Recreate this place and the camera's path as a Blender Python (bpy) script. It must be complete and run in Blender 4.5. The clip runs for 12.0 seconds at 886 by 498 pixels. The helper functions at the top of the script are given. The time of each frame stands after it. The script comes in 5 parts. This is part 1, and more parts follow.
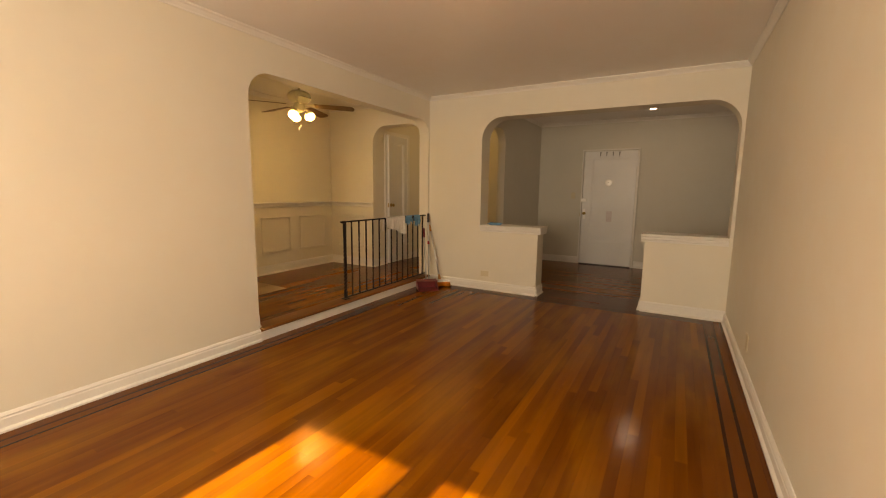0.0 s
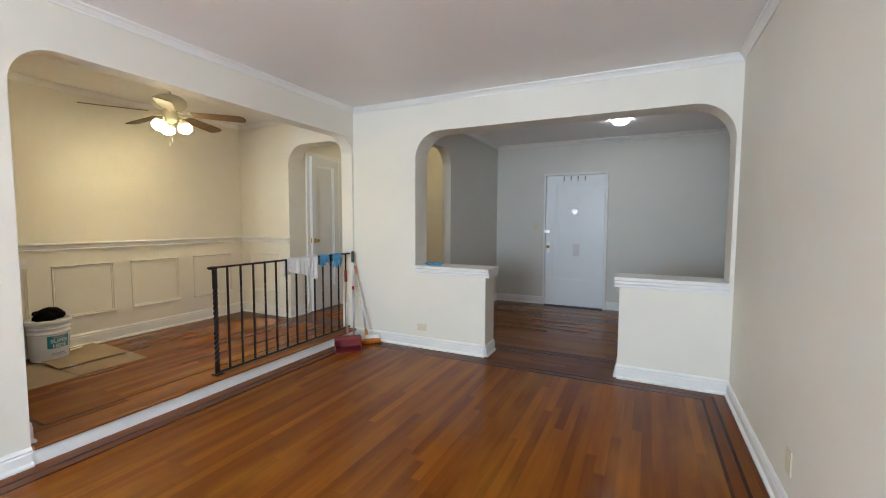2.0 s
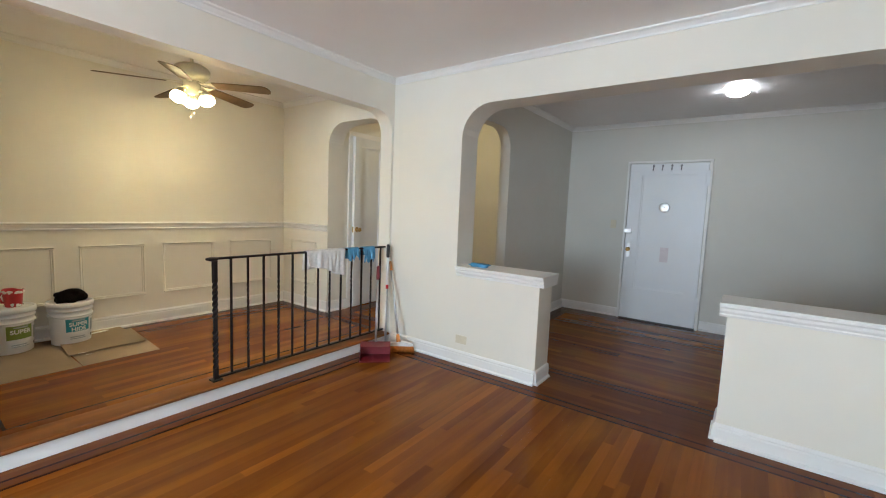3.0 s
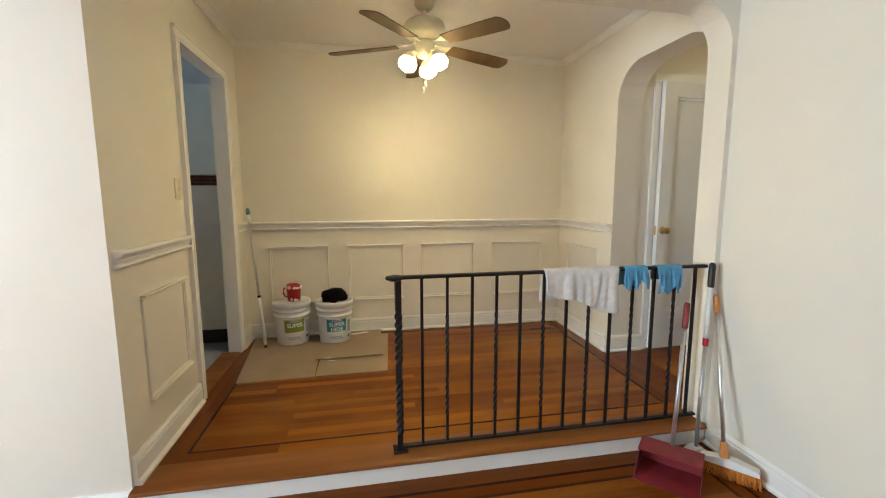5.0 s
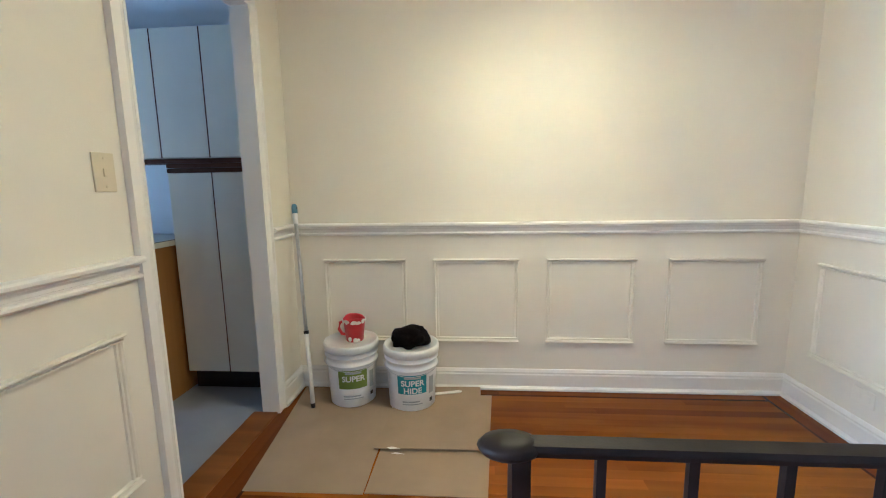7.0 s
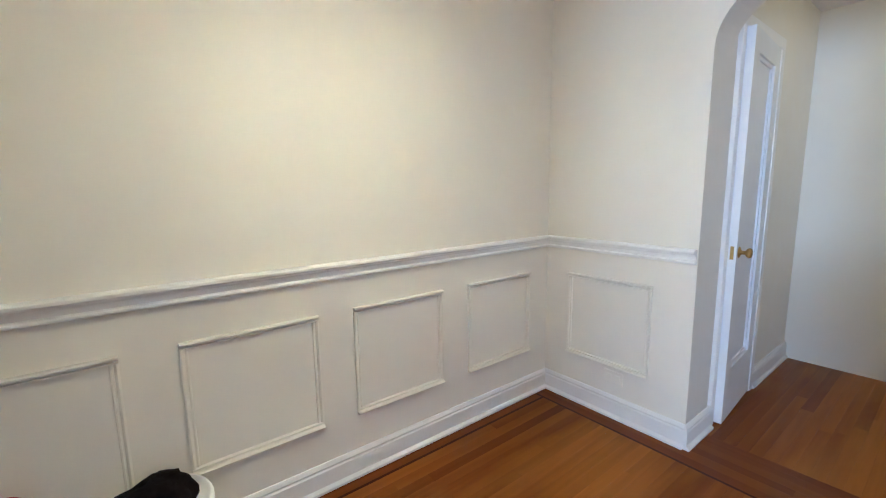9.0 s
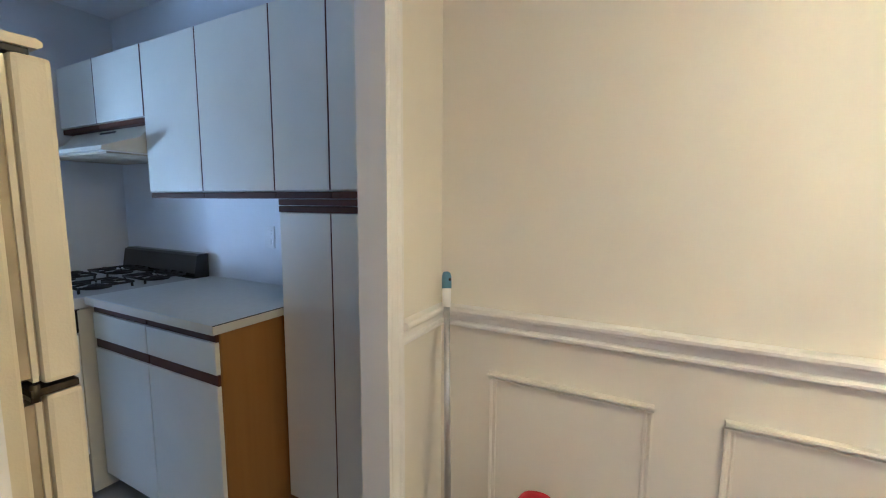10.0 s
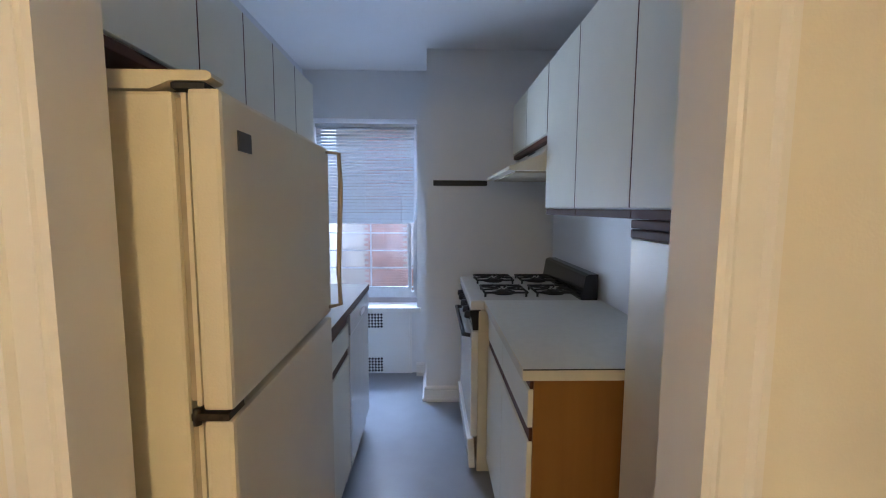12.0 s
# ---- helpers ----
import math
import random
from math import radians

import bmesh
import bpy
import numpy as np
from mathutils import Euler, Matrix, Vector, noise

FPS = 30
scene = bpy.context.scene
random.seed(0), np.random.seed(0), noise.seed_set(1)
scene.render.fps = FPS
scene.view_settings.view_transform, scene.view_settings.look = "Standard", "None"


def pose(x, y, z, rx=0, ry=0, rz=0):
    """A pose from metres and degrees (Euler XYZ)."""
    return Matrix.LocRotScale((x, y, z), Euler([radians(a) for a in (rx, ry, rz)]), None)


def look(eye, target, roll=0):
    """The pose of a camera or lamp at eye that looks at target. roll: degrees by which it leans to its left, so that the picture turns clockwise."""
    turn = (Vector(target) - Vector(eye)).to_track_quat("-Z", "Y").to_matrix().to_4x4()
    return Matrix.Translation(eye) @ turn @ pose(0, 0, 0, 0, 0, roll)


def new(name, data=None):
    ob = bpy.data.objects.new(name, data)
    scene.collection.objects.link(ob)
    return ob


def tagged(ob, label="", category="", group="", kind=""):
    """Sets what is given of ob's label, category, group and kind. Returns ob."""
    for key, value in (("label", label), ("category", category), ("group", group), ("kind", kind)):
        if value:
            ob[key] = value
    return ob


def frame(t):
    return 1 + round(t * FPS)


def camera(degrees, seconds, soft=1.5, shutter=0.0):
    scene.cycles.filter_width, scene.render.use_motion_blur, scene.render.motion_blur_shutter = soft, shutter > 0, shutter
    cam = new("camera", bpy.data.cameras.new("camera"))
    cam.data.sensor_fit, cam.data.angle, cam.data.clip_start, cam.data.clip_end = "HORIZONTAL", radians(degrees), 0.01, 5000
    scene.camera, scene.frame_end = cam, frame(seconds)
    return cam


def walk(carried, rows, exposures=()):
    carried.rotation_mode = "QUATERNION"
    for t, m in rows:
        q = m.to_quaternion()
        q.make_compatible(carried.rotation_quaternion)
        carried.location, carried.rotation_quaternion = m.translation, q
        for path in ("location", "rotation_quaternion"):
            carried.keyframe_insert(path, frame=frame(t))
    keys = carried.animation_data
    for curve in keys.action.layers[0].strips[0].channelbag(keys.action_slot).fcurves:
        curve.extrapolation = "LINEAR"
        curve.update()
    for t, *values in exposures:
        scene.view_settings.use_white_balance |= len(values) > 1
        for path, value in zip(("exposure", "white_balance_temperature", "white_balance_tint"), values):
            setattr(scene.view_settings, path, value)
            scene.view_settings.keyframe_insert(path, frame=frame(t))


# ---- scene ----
cam = camera(93.7, 12.0, soft=1.1)
PATH = [
    (0, (0.33, 0.105, 1.334), (-0.64, 1.832, 1.057), 0.7),
    (0.5, (0.349, 0.311, 1.36), (-0.516, 2.1, 1.135), -0.0),
    (1, (0.279, 0.603, 1.36), (-0.557, 2.413, 1.21), 0.7),
    (1.5, (0.212, 0.999, 1.375), (-0.579, 2.83, 1.229), 1.0),
    (2, (0.222, 1.397, 1.361), (-0.653, 3.191, 1.226), 0.2),
    (2.5, (0.217, 1.787, 1.36), (-0.763, 3.523, 1.195), 1.6),
    (3, (0.09, 2.187, 1.388), (-1.083, 3.795, 1.196), 2.3),
    (3.5, (-0.065, 2.561, 1.351), (-1.521, 3.914, 1.131), 1.8),
    (3.7, (-0.15, 2.699, 1.353), (-1.72, 3.919, 1.132), 1.9),
    (5.3, (-1.129, 3.494, 1.366), (-3.1, 3.713, 1.104), 0.3),
    (5.5, (-1.26, 3.527, 1.341), (-3.237, 3.67, 1.075), 1.0),
    (6, (-1.642, 3.572, 1.366), (-3.623, 3.627, 1.097), 1.3),
    (6.5, (-2.0, 3.585, 1.342), (-3.977, 3.481, 1.056), -0.4),
    (7, (-2.311, 3.493, 1.346), (-4.284, 3.345, 1.052), -0.9),
    (7.5, (-2.58, 3.304, 1.385), (-4.491, 3.793, 1.051), -0.9),
    (7.7, (-2.641, 3.267, 1.355), (-4.45, 4.055, 1.032), -1.0),
    (8.5, (-2.9, 3.17, 1.425), (-4.274, 4.593, 1.129), -0.8),
    (9.3, (-3.188, 3.087, 1.481), (-5.002, 3.871, 1.172), -0.7),
    (9.5, (-3.278, 3.058, 1.502), (-5.227, 3.366, 1.177), -0.7),
    (10, (-3.466, 3.074, 1.498), (-5.224, 2.147, 1.269), 0.3),
    (10.5, (-3.646, 3.028, 1.491), (-4.871, 1.461, 1.281), 1.3),
    (11, (-3.809, 2.969, 1.517), (-4.569, 1.133, 1.292), 0.8),
    (11.5, (-3.966, 2.916, 1.525), (-4.3, 0.958, 1.285), -0.4),
    (12, (-4.059, 2.888, 1.532), (-4.112, 0.899, 1.337), 0.3),
]
EXPOSURES = [
    (0.0, 2.08, 14500, 23), (0.5, 2.44, 9700, 17), (1.0, 2.74, 6500, 9), (1.5, 2.88, 5850, 7), (2.5, 3.04, 5750, 7), (3.5, 3.06, 5850, 6),
    (5.5, 3.15, 6050, 7), (6.0, 3.34, 5500, 8), (6.5, 3.46, 5200, 9), (7.0, 3.48, 4850, 9), (7.5, 3.50, 4640, 14), (9.5, 3.26, 4700, 12), (10.0, 3.46, 5100, 15), (10.5, 3.60, 5000, 13), (11.0, 3.42, 5600, 16), (11.5, 3.36, 5900, 18), (12.0, 3.26, 6100, 20),
]
walk(cam, [(t, look(eye, target, roll)) for t, eye, target, roll in PATH],
     EXPOSURES)

# ---- world and light ----
SUN_EL, SUN_AZ = radians(30.1), radians(-3.0)
world = bpy.data.worlds.new("sky")
scene.world = world
world.use_nodes = True
_sky = world.node_tree.nodes.new("ShaderNodeTexSky")
_sky.sky_type = "NISHITA"
_sky.sun_disc = False
_sky.sun_elevation = SUN_EL
_sky.sun_rotation = radians(180)
world.node_tree.links.new(_sky.outputs[0], world.node_tree.nodes["Background"].inputs[0])
world.node_tree.nodes["Background"].inputs[1].default_value = 0.045


def lamp(name, kind, m, energy, color, **settings):
    data = bpy.data.lights.new(name, kind)
    data.energy, data.color = energy, color
    if kind == "AREA":
        data.shape, data.size, data.size_y = "RECTANGLE", settings["w"], settings["h"]
        data.spread = radians(settings.get("spread", 180))
    else:
        data.angle = radians(0.5)
    ob = new(name, data)
    ob.matrix_world = m
    return ob


SUN_FROM = Vector((math.sin(SUN_AZ) * math.cos(SUN_EL), -math.cos(SUN_AZ) * math.cos(SUN_EL), math.sin(SUN_EL)))
lamp("sun", "SUN", look(SUN_FROM * 20, (0, 0, 0)), 4.3, (1.0, 0.93, 0.82))
# area lamps standing in for the sky in the two living room windows
lamp("window_light", "AREA", look((-1.245, -1.86, 1.42), (-1.245, 3, 2.0)), 12.5, (0.78, 0.90, 1.0), w=0.70, h=1.40)
lamp("window_light", "AREA", look((-0.348, -1.86, 1.42), (-0.348, 3, 2.0)), 12.5, (0.78, 0.90, 1.0), w=0.70, h=1.40)
# added sky fill outside, above the kitchen window, aimed down through it
lamp("window_light", "AREA", look((-3.50, -1.85, 3.20), (-3.60, 0.8, 0.9)), 21, (0.48, 0.70, 1.0), w=1.5, h=1.0)
# added narrow fill at the kitchen sash, brightens the ceiling
lamp("window_light", "AREA", look((-3.49, -0.67, 1.12), (-3.85, 0.65, 2.62)), 0.20, (0.44, 0.66, 1.0), w=0.70, h=0.40, spread=84)
# added narrow fill at the kitchen sash, brightens the west cabinets
lamp("window_light", "AREA", look((-3.26, -0.68, 1.14), (-4.80, 0.90, 1.95)), 0.27, (0.58, 0.78, 1.0), w=0.30, h=0.50, spread=56)


# ---- materials ----
def material(name, build):
    m = bpy.data.materials.new(name)
    m.use_nodes = True
    build(m.node_tree, m.node_tree.nodes["Principled BSDF"])
    return m


def mix_rgb(nt, fac, a, b):
    n = nt.nodes.new("ShaderNodeMix")
    n.data_type = "RGBA"
    for sock, v in ((n.inputs[0], fac), (n.inputs[6], a), (n.inputs[7], b)):
        if hasattr(v, "is_linked"):
            nt.links.new(v, sock)
        else:
            sock.default_value = v if isinstance(v, float) else (*v, 1)
    return n.outputs[2]


def noise_fac(nt, scale, detail=3.0, stretch=(1, 1, 1), lo=0.35, hi=0.65, coord="Object", seed=None):
    tc = nt.nodes.new("ShaderNodeTexCoord")
    mp = nt.nodes.new("ShaderNodeMapping")
    mp.inputs["Scale"].default_value = stretch
    nt.links.new(tc.outputs[coord], mp.inputs[0])
    if seed is not None:
        add = nt.nodes.new("ShaderNodeVectorMath")
        sc = nt.nodes.new("ShaderNodeMath")
        sc.operation = "MULTIPLY"
        sc.inputs[1].default_value = 57.0
        nt.links.new(seed, sc.inputs[0])
        nt.links.new(mp.outputs[0], add.inputs[0])
        nt.links.new(sc.outputs[0], add.inputs[1])
        vec = add.outputs[0]
    else:
        vec = mp.outputs[0]
    n = nt.nodes.new("ShaderNodeTexNoise")
    n.inputs["Scale"].default_value = scale
    n.inputs["Detail"].default_value = detail
    nt.links.new(vec, n.inputs["Vector"])
    r = nt.nodes.new("ShaderNodeMapRange")
    r.inputs[1].default_value, r.inputs[2].default_value = lo, hi
    nt.links.new(n.outputs[0], r.inputs[0])
    return r.outputs[0]


def bump(nt, bsdf, height, strength, distance):
    b = nt.nodes.new("ShaderNodeBump")
    b.inputs["Strength"].default_value, b.inputs["Distance"].default_value = strength, distance
    nt.links.new(height, b.inputs["Height"])
    nt.links.new(b.outputs[0], bsdf.inputs["Normal"])


def paint(name, color, rough, wear=0.06, stipple=0.12, grain=220.0):
    """Painted plaster, wood or metal: faint stains, roller stipple."""
    def build(nt, p):
        dark = tuple(c * (1 - wear) for c in color)
        big = noise_fac(nt, 1.3, 4)
        mid = noise_fac(nt, 9.0, 4)
        a = mix_rgb(nt, big, color, dark)
        warm = tuple(c * k for c, k in zip(color, (1.0, 1 - wear * 0.4, 1 - wear)))
        f = nt.nodes.new("ShaderNodeMath")
        f.operation = "MULTIPLY"
        f.inputs[1].default_value = 0.5
        nt.links.new(mid, f.inputs[0])
        nt.links.new(mix_rgb(nt, f.outputs[0], a, warm), p.inputs["Base Color"])
        rr = nt.nodes.new("ShaderNodeMapRange")
        rr.inputs[3].default_value, rr.inputs[4].default_value = rough - 0.06, rough + 0.08
        nt.links.new(mid, rr.inputs[0])
        nt.links.new(rr.outputs[0], p.inputs["Roughness"])
        bump(nt, p, noise_fac(nt, grain, 2, lo=0.2, hi=0.8), stipple, 0.002)
    return material(name, build)


def wood(name, dark, light, rough, along, vary=True, grain=1.0, coat=0.0, gloss=0.11, worn=None):
    """Wood with grain along one axis (0 x, 1 y, 2 z); each board has its own tone."""
    def build(nt, p):
        info = nt.nodes.new("ShaderNodeObjectInfo")
        seed = info.outputs["Random"] if vary else None
        st = [34.0 * grain] * 3
        st[along] = 1.6 * grain
        fine = noise_fac(nt, 1.0, 6, tuple(st), 0.3, 0.7, seed=seed)
        st2 = [7.0 * grain] * 3
        st2[along] = 0.5 * grain
        broad = noise_fac(nt, 1.0, 3, tuple(st2), 0.3, 0.7, seed=seed)
        base = mix_rgb(nt, broad, dark, light)
        if vary:
            deep = tuple(c * k for c, k in zip(dark, (0.92, 0.88, 0.86)))
            hue = tuple(c * k for c, k in zip(light, (1.28, 1.38, 1.25)))
            ramp = nt.nodes.new("ShaderNodeValToRGB")
            ramp.color_ramp.elements[0].color = (*deep, 1)
            ramp.color_ramp.elements[1].color = (*hue, 1)
            e = ramp.color_ramp.elements.new(0.66)
            e.color = (*[a * 0.58 + b * 0.42 for a, b in zip(dark, light)], 1)
            nt.links.new(seed, ramp.inputs[0])
            base = mix_rgb(nt, 0.45, base, ramp.outputs[0])
        if worn:
            # patches where the red varnish has worn down to yellower oak
            geo = nt.nodes.new("ShaderNodeNewGeometry")
            st3 = [2.6] * 3
            st3[along] = 0.75
            mp = nt.nodes.new("ShaderNodeMapping")
            mp.inputs["Scale"].default_value = st3
            nt.links.new(geo.outputs["Position"], mp.inputs[0])
            nz = nt.nodes.new("ShaderNodeTexNoise")
            nz.inputs["Scale"].default_value = 1.0
            nz.inputs["Detail"].default_value = 5.0
            nt.links.new(mp.outputs[0], nz.inputs["Vector"])
            rg = nt.nodes.new("ShaderNodeMapRange")
            rg.inputs[1].default_value, rg.inputs[2].default_value, rg.inputs[4].default_value = 0.48, 0.66, 0.55
            nt.links.new(nz.outputs[0], rg.inputs[0])
            base = mix_rgb(nt, rg.outputs[0], base, worn)
        k = nt.nodes.new("ShaderNodeMath")
        k.operation = "MULTIPLY"
        k.inputs[1].default_value = 0.20
        nt.links.new(fine, k.inputs[0])
        base = mix_rgb(nt, k.outputs[0], base, tuple(c * 0.45 for c in dark))
        nt.links.new(base, p.inputs["Base Color"])
        rr = nt.nodes.new("ShaderNodeMapRange")
        rr.inputs[3].default_value, rr.inputs[4].default_value = rough - 0.01, rough + 0.02
        nt.links.new(noise_fac(nt, 6.0, 5), rr.inputs[0])
        nt.links.new(rr.outputs[0], p.inputs["Roughness"])
        p.inputs["Coat Weight"].default_value = coat
        p.inputs["Coat Roughness"].default_value = 0.12
        bump(nt, p, fine, 0.03, 0.0006)
        p.inputs["Specular IOR Level"].default_value = gloss
    return material(name, build)


def plain(name, color, rough=0.5, metal=0.0, wear=0.15, scale=14.0, stipple=0.0, coat=0.0):
    def build(nt, p):
        f = noise_fac(nt, scale, 4)
        nt.links.new(mix_rgb(nt, f, color, tuple(c * (1 - wear) for c in color)), p.inputs["Base Color"])
        p.inputs["Roughness"].default_value = rough
        p.inputs["Metallic"].default_value = metal
        p.inputs["Coat Weight"].default_value = coat
        if stipple:
            bump(nt, p, noise_fac(nt, 260.0, 2, lo=0.2, hi=0.8), stipple, 0.002)
    return material(name, build)


def glow(name, color, strength, base=(0.9, 0.88, 0.8)):
    def build(nt, p):
        p.inputs["Base Color"].default_value = (*base, 1)
        p.inputs["Roughness"].default_value = 0.4
        p.inputs["Emission Color"].default_value = (*color, 1)
        p.inputs["Emission Strength"].default_value = strength
    return material(name, build)


M_WALL = paint("cream_wall_paint", (0.80, 0.765, 0.68), 0.55, 0.05)
# wall paint darkened and greyed: the foyer's dim light is in the colour
M_FOYER_DIM = paint("dimmed_wall_paint", (0.66, 0.64, 0.58), 0.55, 0.05)
M_CEIL = paint("ceiling_paint", (0.86, 0.84, 0.83), 0.36, 0.04, 0.05)
M_TRIM = paint("white_trim_paint", (0.84, 0.83, 0.81), 0.35, 0.07, 0.10, 42.0)
M_DOOR = paint("white_door_paint", (0.81, 0.825, 0.845), 0.38, 0.06, 0.05, 60.0)
M_WAINSCOT = paint("wainscot_paint", (0.81, 0.777, 0.69), 0.5, 0.05)
M_KWALL = paint("kitchen_wall_paint", (0.82, 0.83, 0.84), 0.45, 0.05)
M_OAK_X = wood("floor_oak_across", (0.110, 0.0270, 0.0034), (0.310, 0.096, 0.0105), 0.155, 0, gloss=0.125, worn=(0.30, 0.112, 0.013))
M_OAK_Y = wood("floor_oak_along", (0.110, 0.0270, 0.0034), (0.310, 0.096, 0.0105), 0.155, 1, gloss=0.125, worn=(0.34, 0.132, 0.015))
M_BORDER_X = wood("border_oak_across", (0.105, 0.027, 0.0045), (0.19, 0.053, 0.008), 0.13, 0, gloss=0.125)
M_BORDER_Y = wood("border_oak_along", (0.105, 0.027, 0.0045), (0.19, 0.053, 0.008), 0.13, 1, gloss=0.125)
M_INLAY = wood("dark_inlay", (0.034, 0.011, 0.004), (0.060, 0.020, 0.006), 0.2, 1)
M_SUB = plain("subfloor", (0.09, 0.028, 0.007), 0.7)
M_NOSING = wood("nosing_oak", (0.16, 0.050, 0.011), (0.30, 0.11, 0.024), 0.32, 1, vary=False, coat=0.2)
M_IRON = plain("black_iron", (0.014, 0.010, 0.010), 0.45, 0.0, 0.4, 30.0, 0.05)
M_IRON.node_tree.nodes["Principled BSDF"].inputs["Specular IOR Level"].default_value = 0.22
M_BRASS = plain("brass", (0.55, 0.37, 0.13), 0.28, 1.0, 0.2, 40.0)
M_HOOK = plain("dull_zinc", (0.30, 0.30, 0.30), 0.5, 0.0, 0.2)
M_SATIN = plain("satin_nickel", (0.95, 0.95, 0.94), 0.42, 1.0, 0.05, 40.0)
M_CHROME = plain("chrome", (0.78, 0.79, 0.80), 0.34, 1.0, 0.1, 40.0)
M_DARKMETAL = plain("tarnished_metal", (0.10, 0.085, 0.06), 0.35, 0.9, 0.4, 60.0)
M_ALU = plain("aluminium_tube", (0.62, 0.63, 0.65), 0.32, 0.9, 0.1, 40.0)
M_PLASTIC_W = plain("white_plastic", (0.82, 0.82, 0.81), 0.38, 0, 0.05)
M_PLASTIC_BLK = plain("black_plastic", (0.02, 0.02, 0.022), 0.42, 0, 0.2)
M_PLATE = plain("almond_plastic", (0.68, 0.61, 0.46), 0.42, 0, 0.06)
M_PAIL = plain("pail_plastic", (0.83, 0.84, 0.84), 0.36, 0, 0.06, 6.0)
M_GREEN = plain("green_label", (0.20, 0.27, 0.05), 0.5, 0, 0.08)
M_TEAL = plain("teal_label", (0.03, 0.27, 0.33), 0.5, 0, 0.08)
M_LABEL_W = plain("label_white", (0.80, 0.80, 0.79), 0.5, 0, 0.05)
M_LABEL_G = plain("label_grey", (0.42, 0.46, 0.48), 0.55, 0, 0.1)
M_REDCUP = plain("red_plastic", (0.55, 0.022, 0.035), 0.35, 0, 0.15)
M_SPLASH = plain("dried_paint", (0.82, 0.79, 0.74), 0.5, 0, 0.08)
M_DARKCLOTH = plain("dark_cloth", (0.008, 0.006, 0.006), 1.0, 0, 0.5, 60.0, 0.9)
M_DARKCLOTH.node_tree.nodes["Principled BSDF"].inputs["Specular IOR Level"].default_value = 0.1
M_CARD = plain("cardboard", (0.34, 0.25, 0.165), 0.85, 0, 0.12, 5.0, 0.04)
M_TOWEL = plain("white_terry", (0.78, 0.76, 0.74), 0.95, 0, 0.12, 40.0, 0.3)
M_GLOVE = plain("blue_glove_rubber", (0.10, 0.34, 0.58), 0.42, 0, 0.2, 20.0)
M_MAROON = plain("maroon_plastic", (0.22, 0.022, 0.030), 0.42, 0, 0.2)
M_ORANGE = plain("orange_bristle", (0.70, 0.24, 0.03), 0.7, 0, 0.25, 90.0, 0.3)
M_ORANGEP = plain("orange_plastic", (0.62, 0.25, 0.06), 0.4, 0, 0.1)
M_BLUECAP = plain("blue_grey_plastic", (0.10, 0.24, 0.36), 0.42, 0, 0.1)
M_FANBODY = plain("fan_cream_enamel", (0.72, 0.69, 0.55), 0.32, 0, 0.1)
M_BLADE = wood("fan_blade_wood", (0.10, 0.062, 0.03), (0.19, 0.12, 0.06), 0.45, 0, vary=False)
M_SHADE = glow("lit_glass_shade", (1.0, 0.765, 0.36), 3.2)
M_BULB = glow("lit_bulb", (1.0, 0.765, 0.36), 27.0)
M_HALLDOME = glow("lit_hall_glass", (1.0, 0.76, 0.36), 2.8)
M_DOME = glow("lit_dome_glass", (1.0, 0.97, 0.94), 5.8)
M_LAMINATE = plain("white_laminate", (0.86, 0.84, 0.72), 0.34, 0, 0.05, 3.0)
M_REVEAL = wood("brown_wood_strip", (0.075, 0.030, 0.018), (0.13, 0.055, 0.032), 0.42, 1, vary=False)
M_ENDPANEL = wood("oak_end_panel", (0.30, 0.135, 0.032), (0.38, 0.185, 0.05), 0.42, 2, vary=False, grain=0.7)
M_COUNTER = plain("counter_laminate", (0.68, 0.70, 0.67), 0.32, 0, 0.05, 30.0)
M_COUNTEREDGE = plain("counter_edge", (0.72, 0.66, 0.52), 0.35, 0, 0.05)
M_FRIDGE = plain("almond_enamel", (0.74, 0.675, 0.52), 0.32, 0, 0.05, 3.0, 0.12)
M_GASKET = plain("gasket_beige", (0.44, 0.37, 0.26), 0.6, 0, 0.2)
M_HANDLE = plain("tan_moulding", (0.50, 0.42, 0.31), 0.4, 0, 0.1)
M_STOVE = plain("stove_white_enamel", (0.80, 0.80, 0.78), 0.22, 0, 0.04)
M_STOVESIDE = plain("stove_side_enamel", (0.72, 0.68, 0.56), 0.35, 0, 0.05)
M_BLACKGLASS = plain("stove_black_enamel", (0.018, 0.018, 0.022), 0.16, 0, 0.1)
M_GRATE = plain("cast_iron", (0.018, 0.018, 0.02), 0.6, 0.2, 0.3, 50.0)
M_VINYL = plain("vinyl_floor", (0.33, 0.345, 0.375), 0.32, 0, 0.10, 5.0)
M_BLIND = plain("blind_slat", (0.80, 0.82, 0.85), 0.4, 0, 0.03)


def slat_build(nt, p):
    """Thin white enamelled slat that lets some light through."""
    p.inputs["Base Color"].default_value = (0.70, 0.74, 0.78, 1)
    p.inputs["Roughness"].default_value = 0.4
    tr = nt.nodes.new("ShaderNodeBsdfTranslucent")
    tr.inputs[0].default_value = (0.80, 0.86, 0.92, 1)
    mx = nt.nodes.new("ShaderNodeMixShader")
    mx.inputs[0].default_value = 0.16
    nt.links.new(p.outputs[0], mx.inputs[1])
    nt.links.new(tr.outputs[0], mx.inputs[2])
    nt.links.new(mx.outputs[0], nt.nodes["Material Output"].inputs[0])


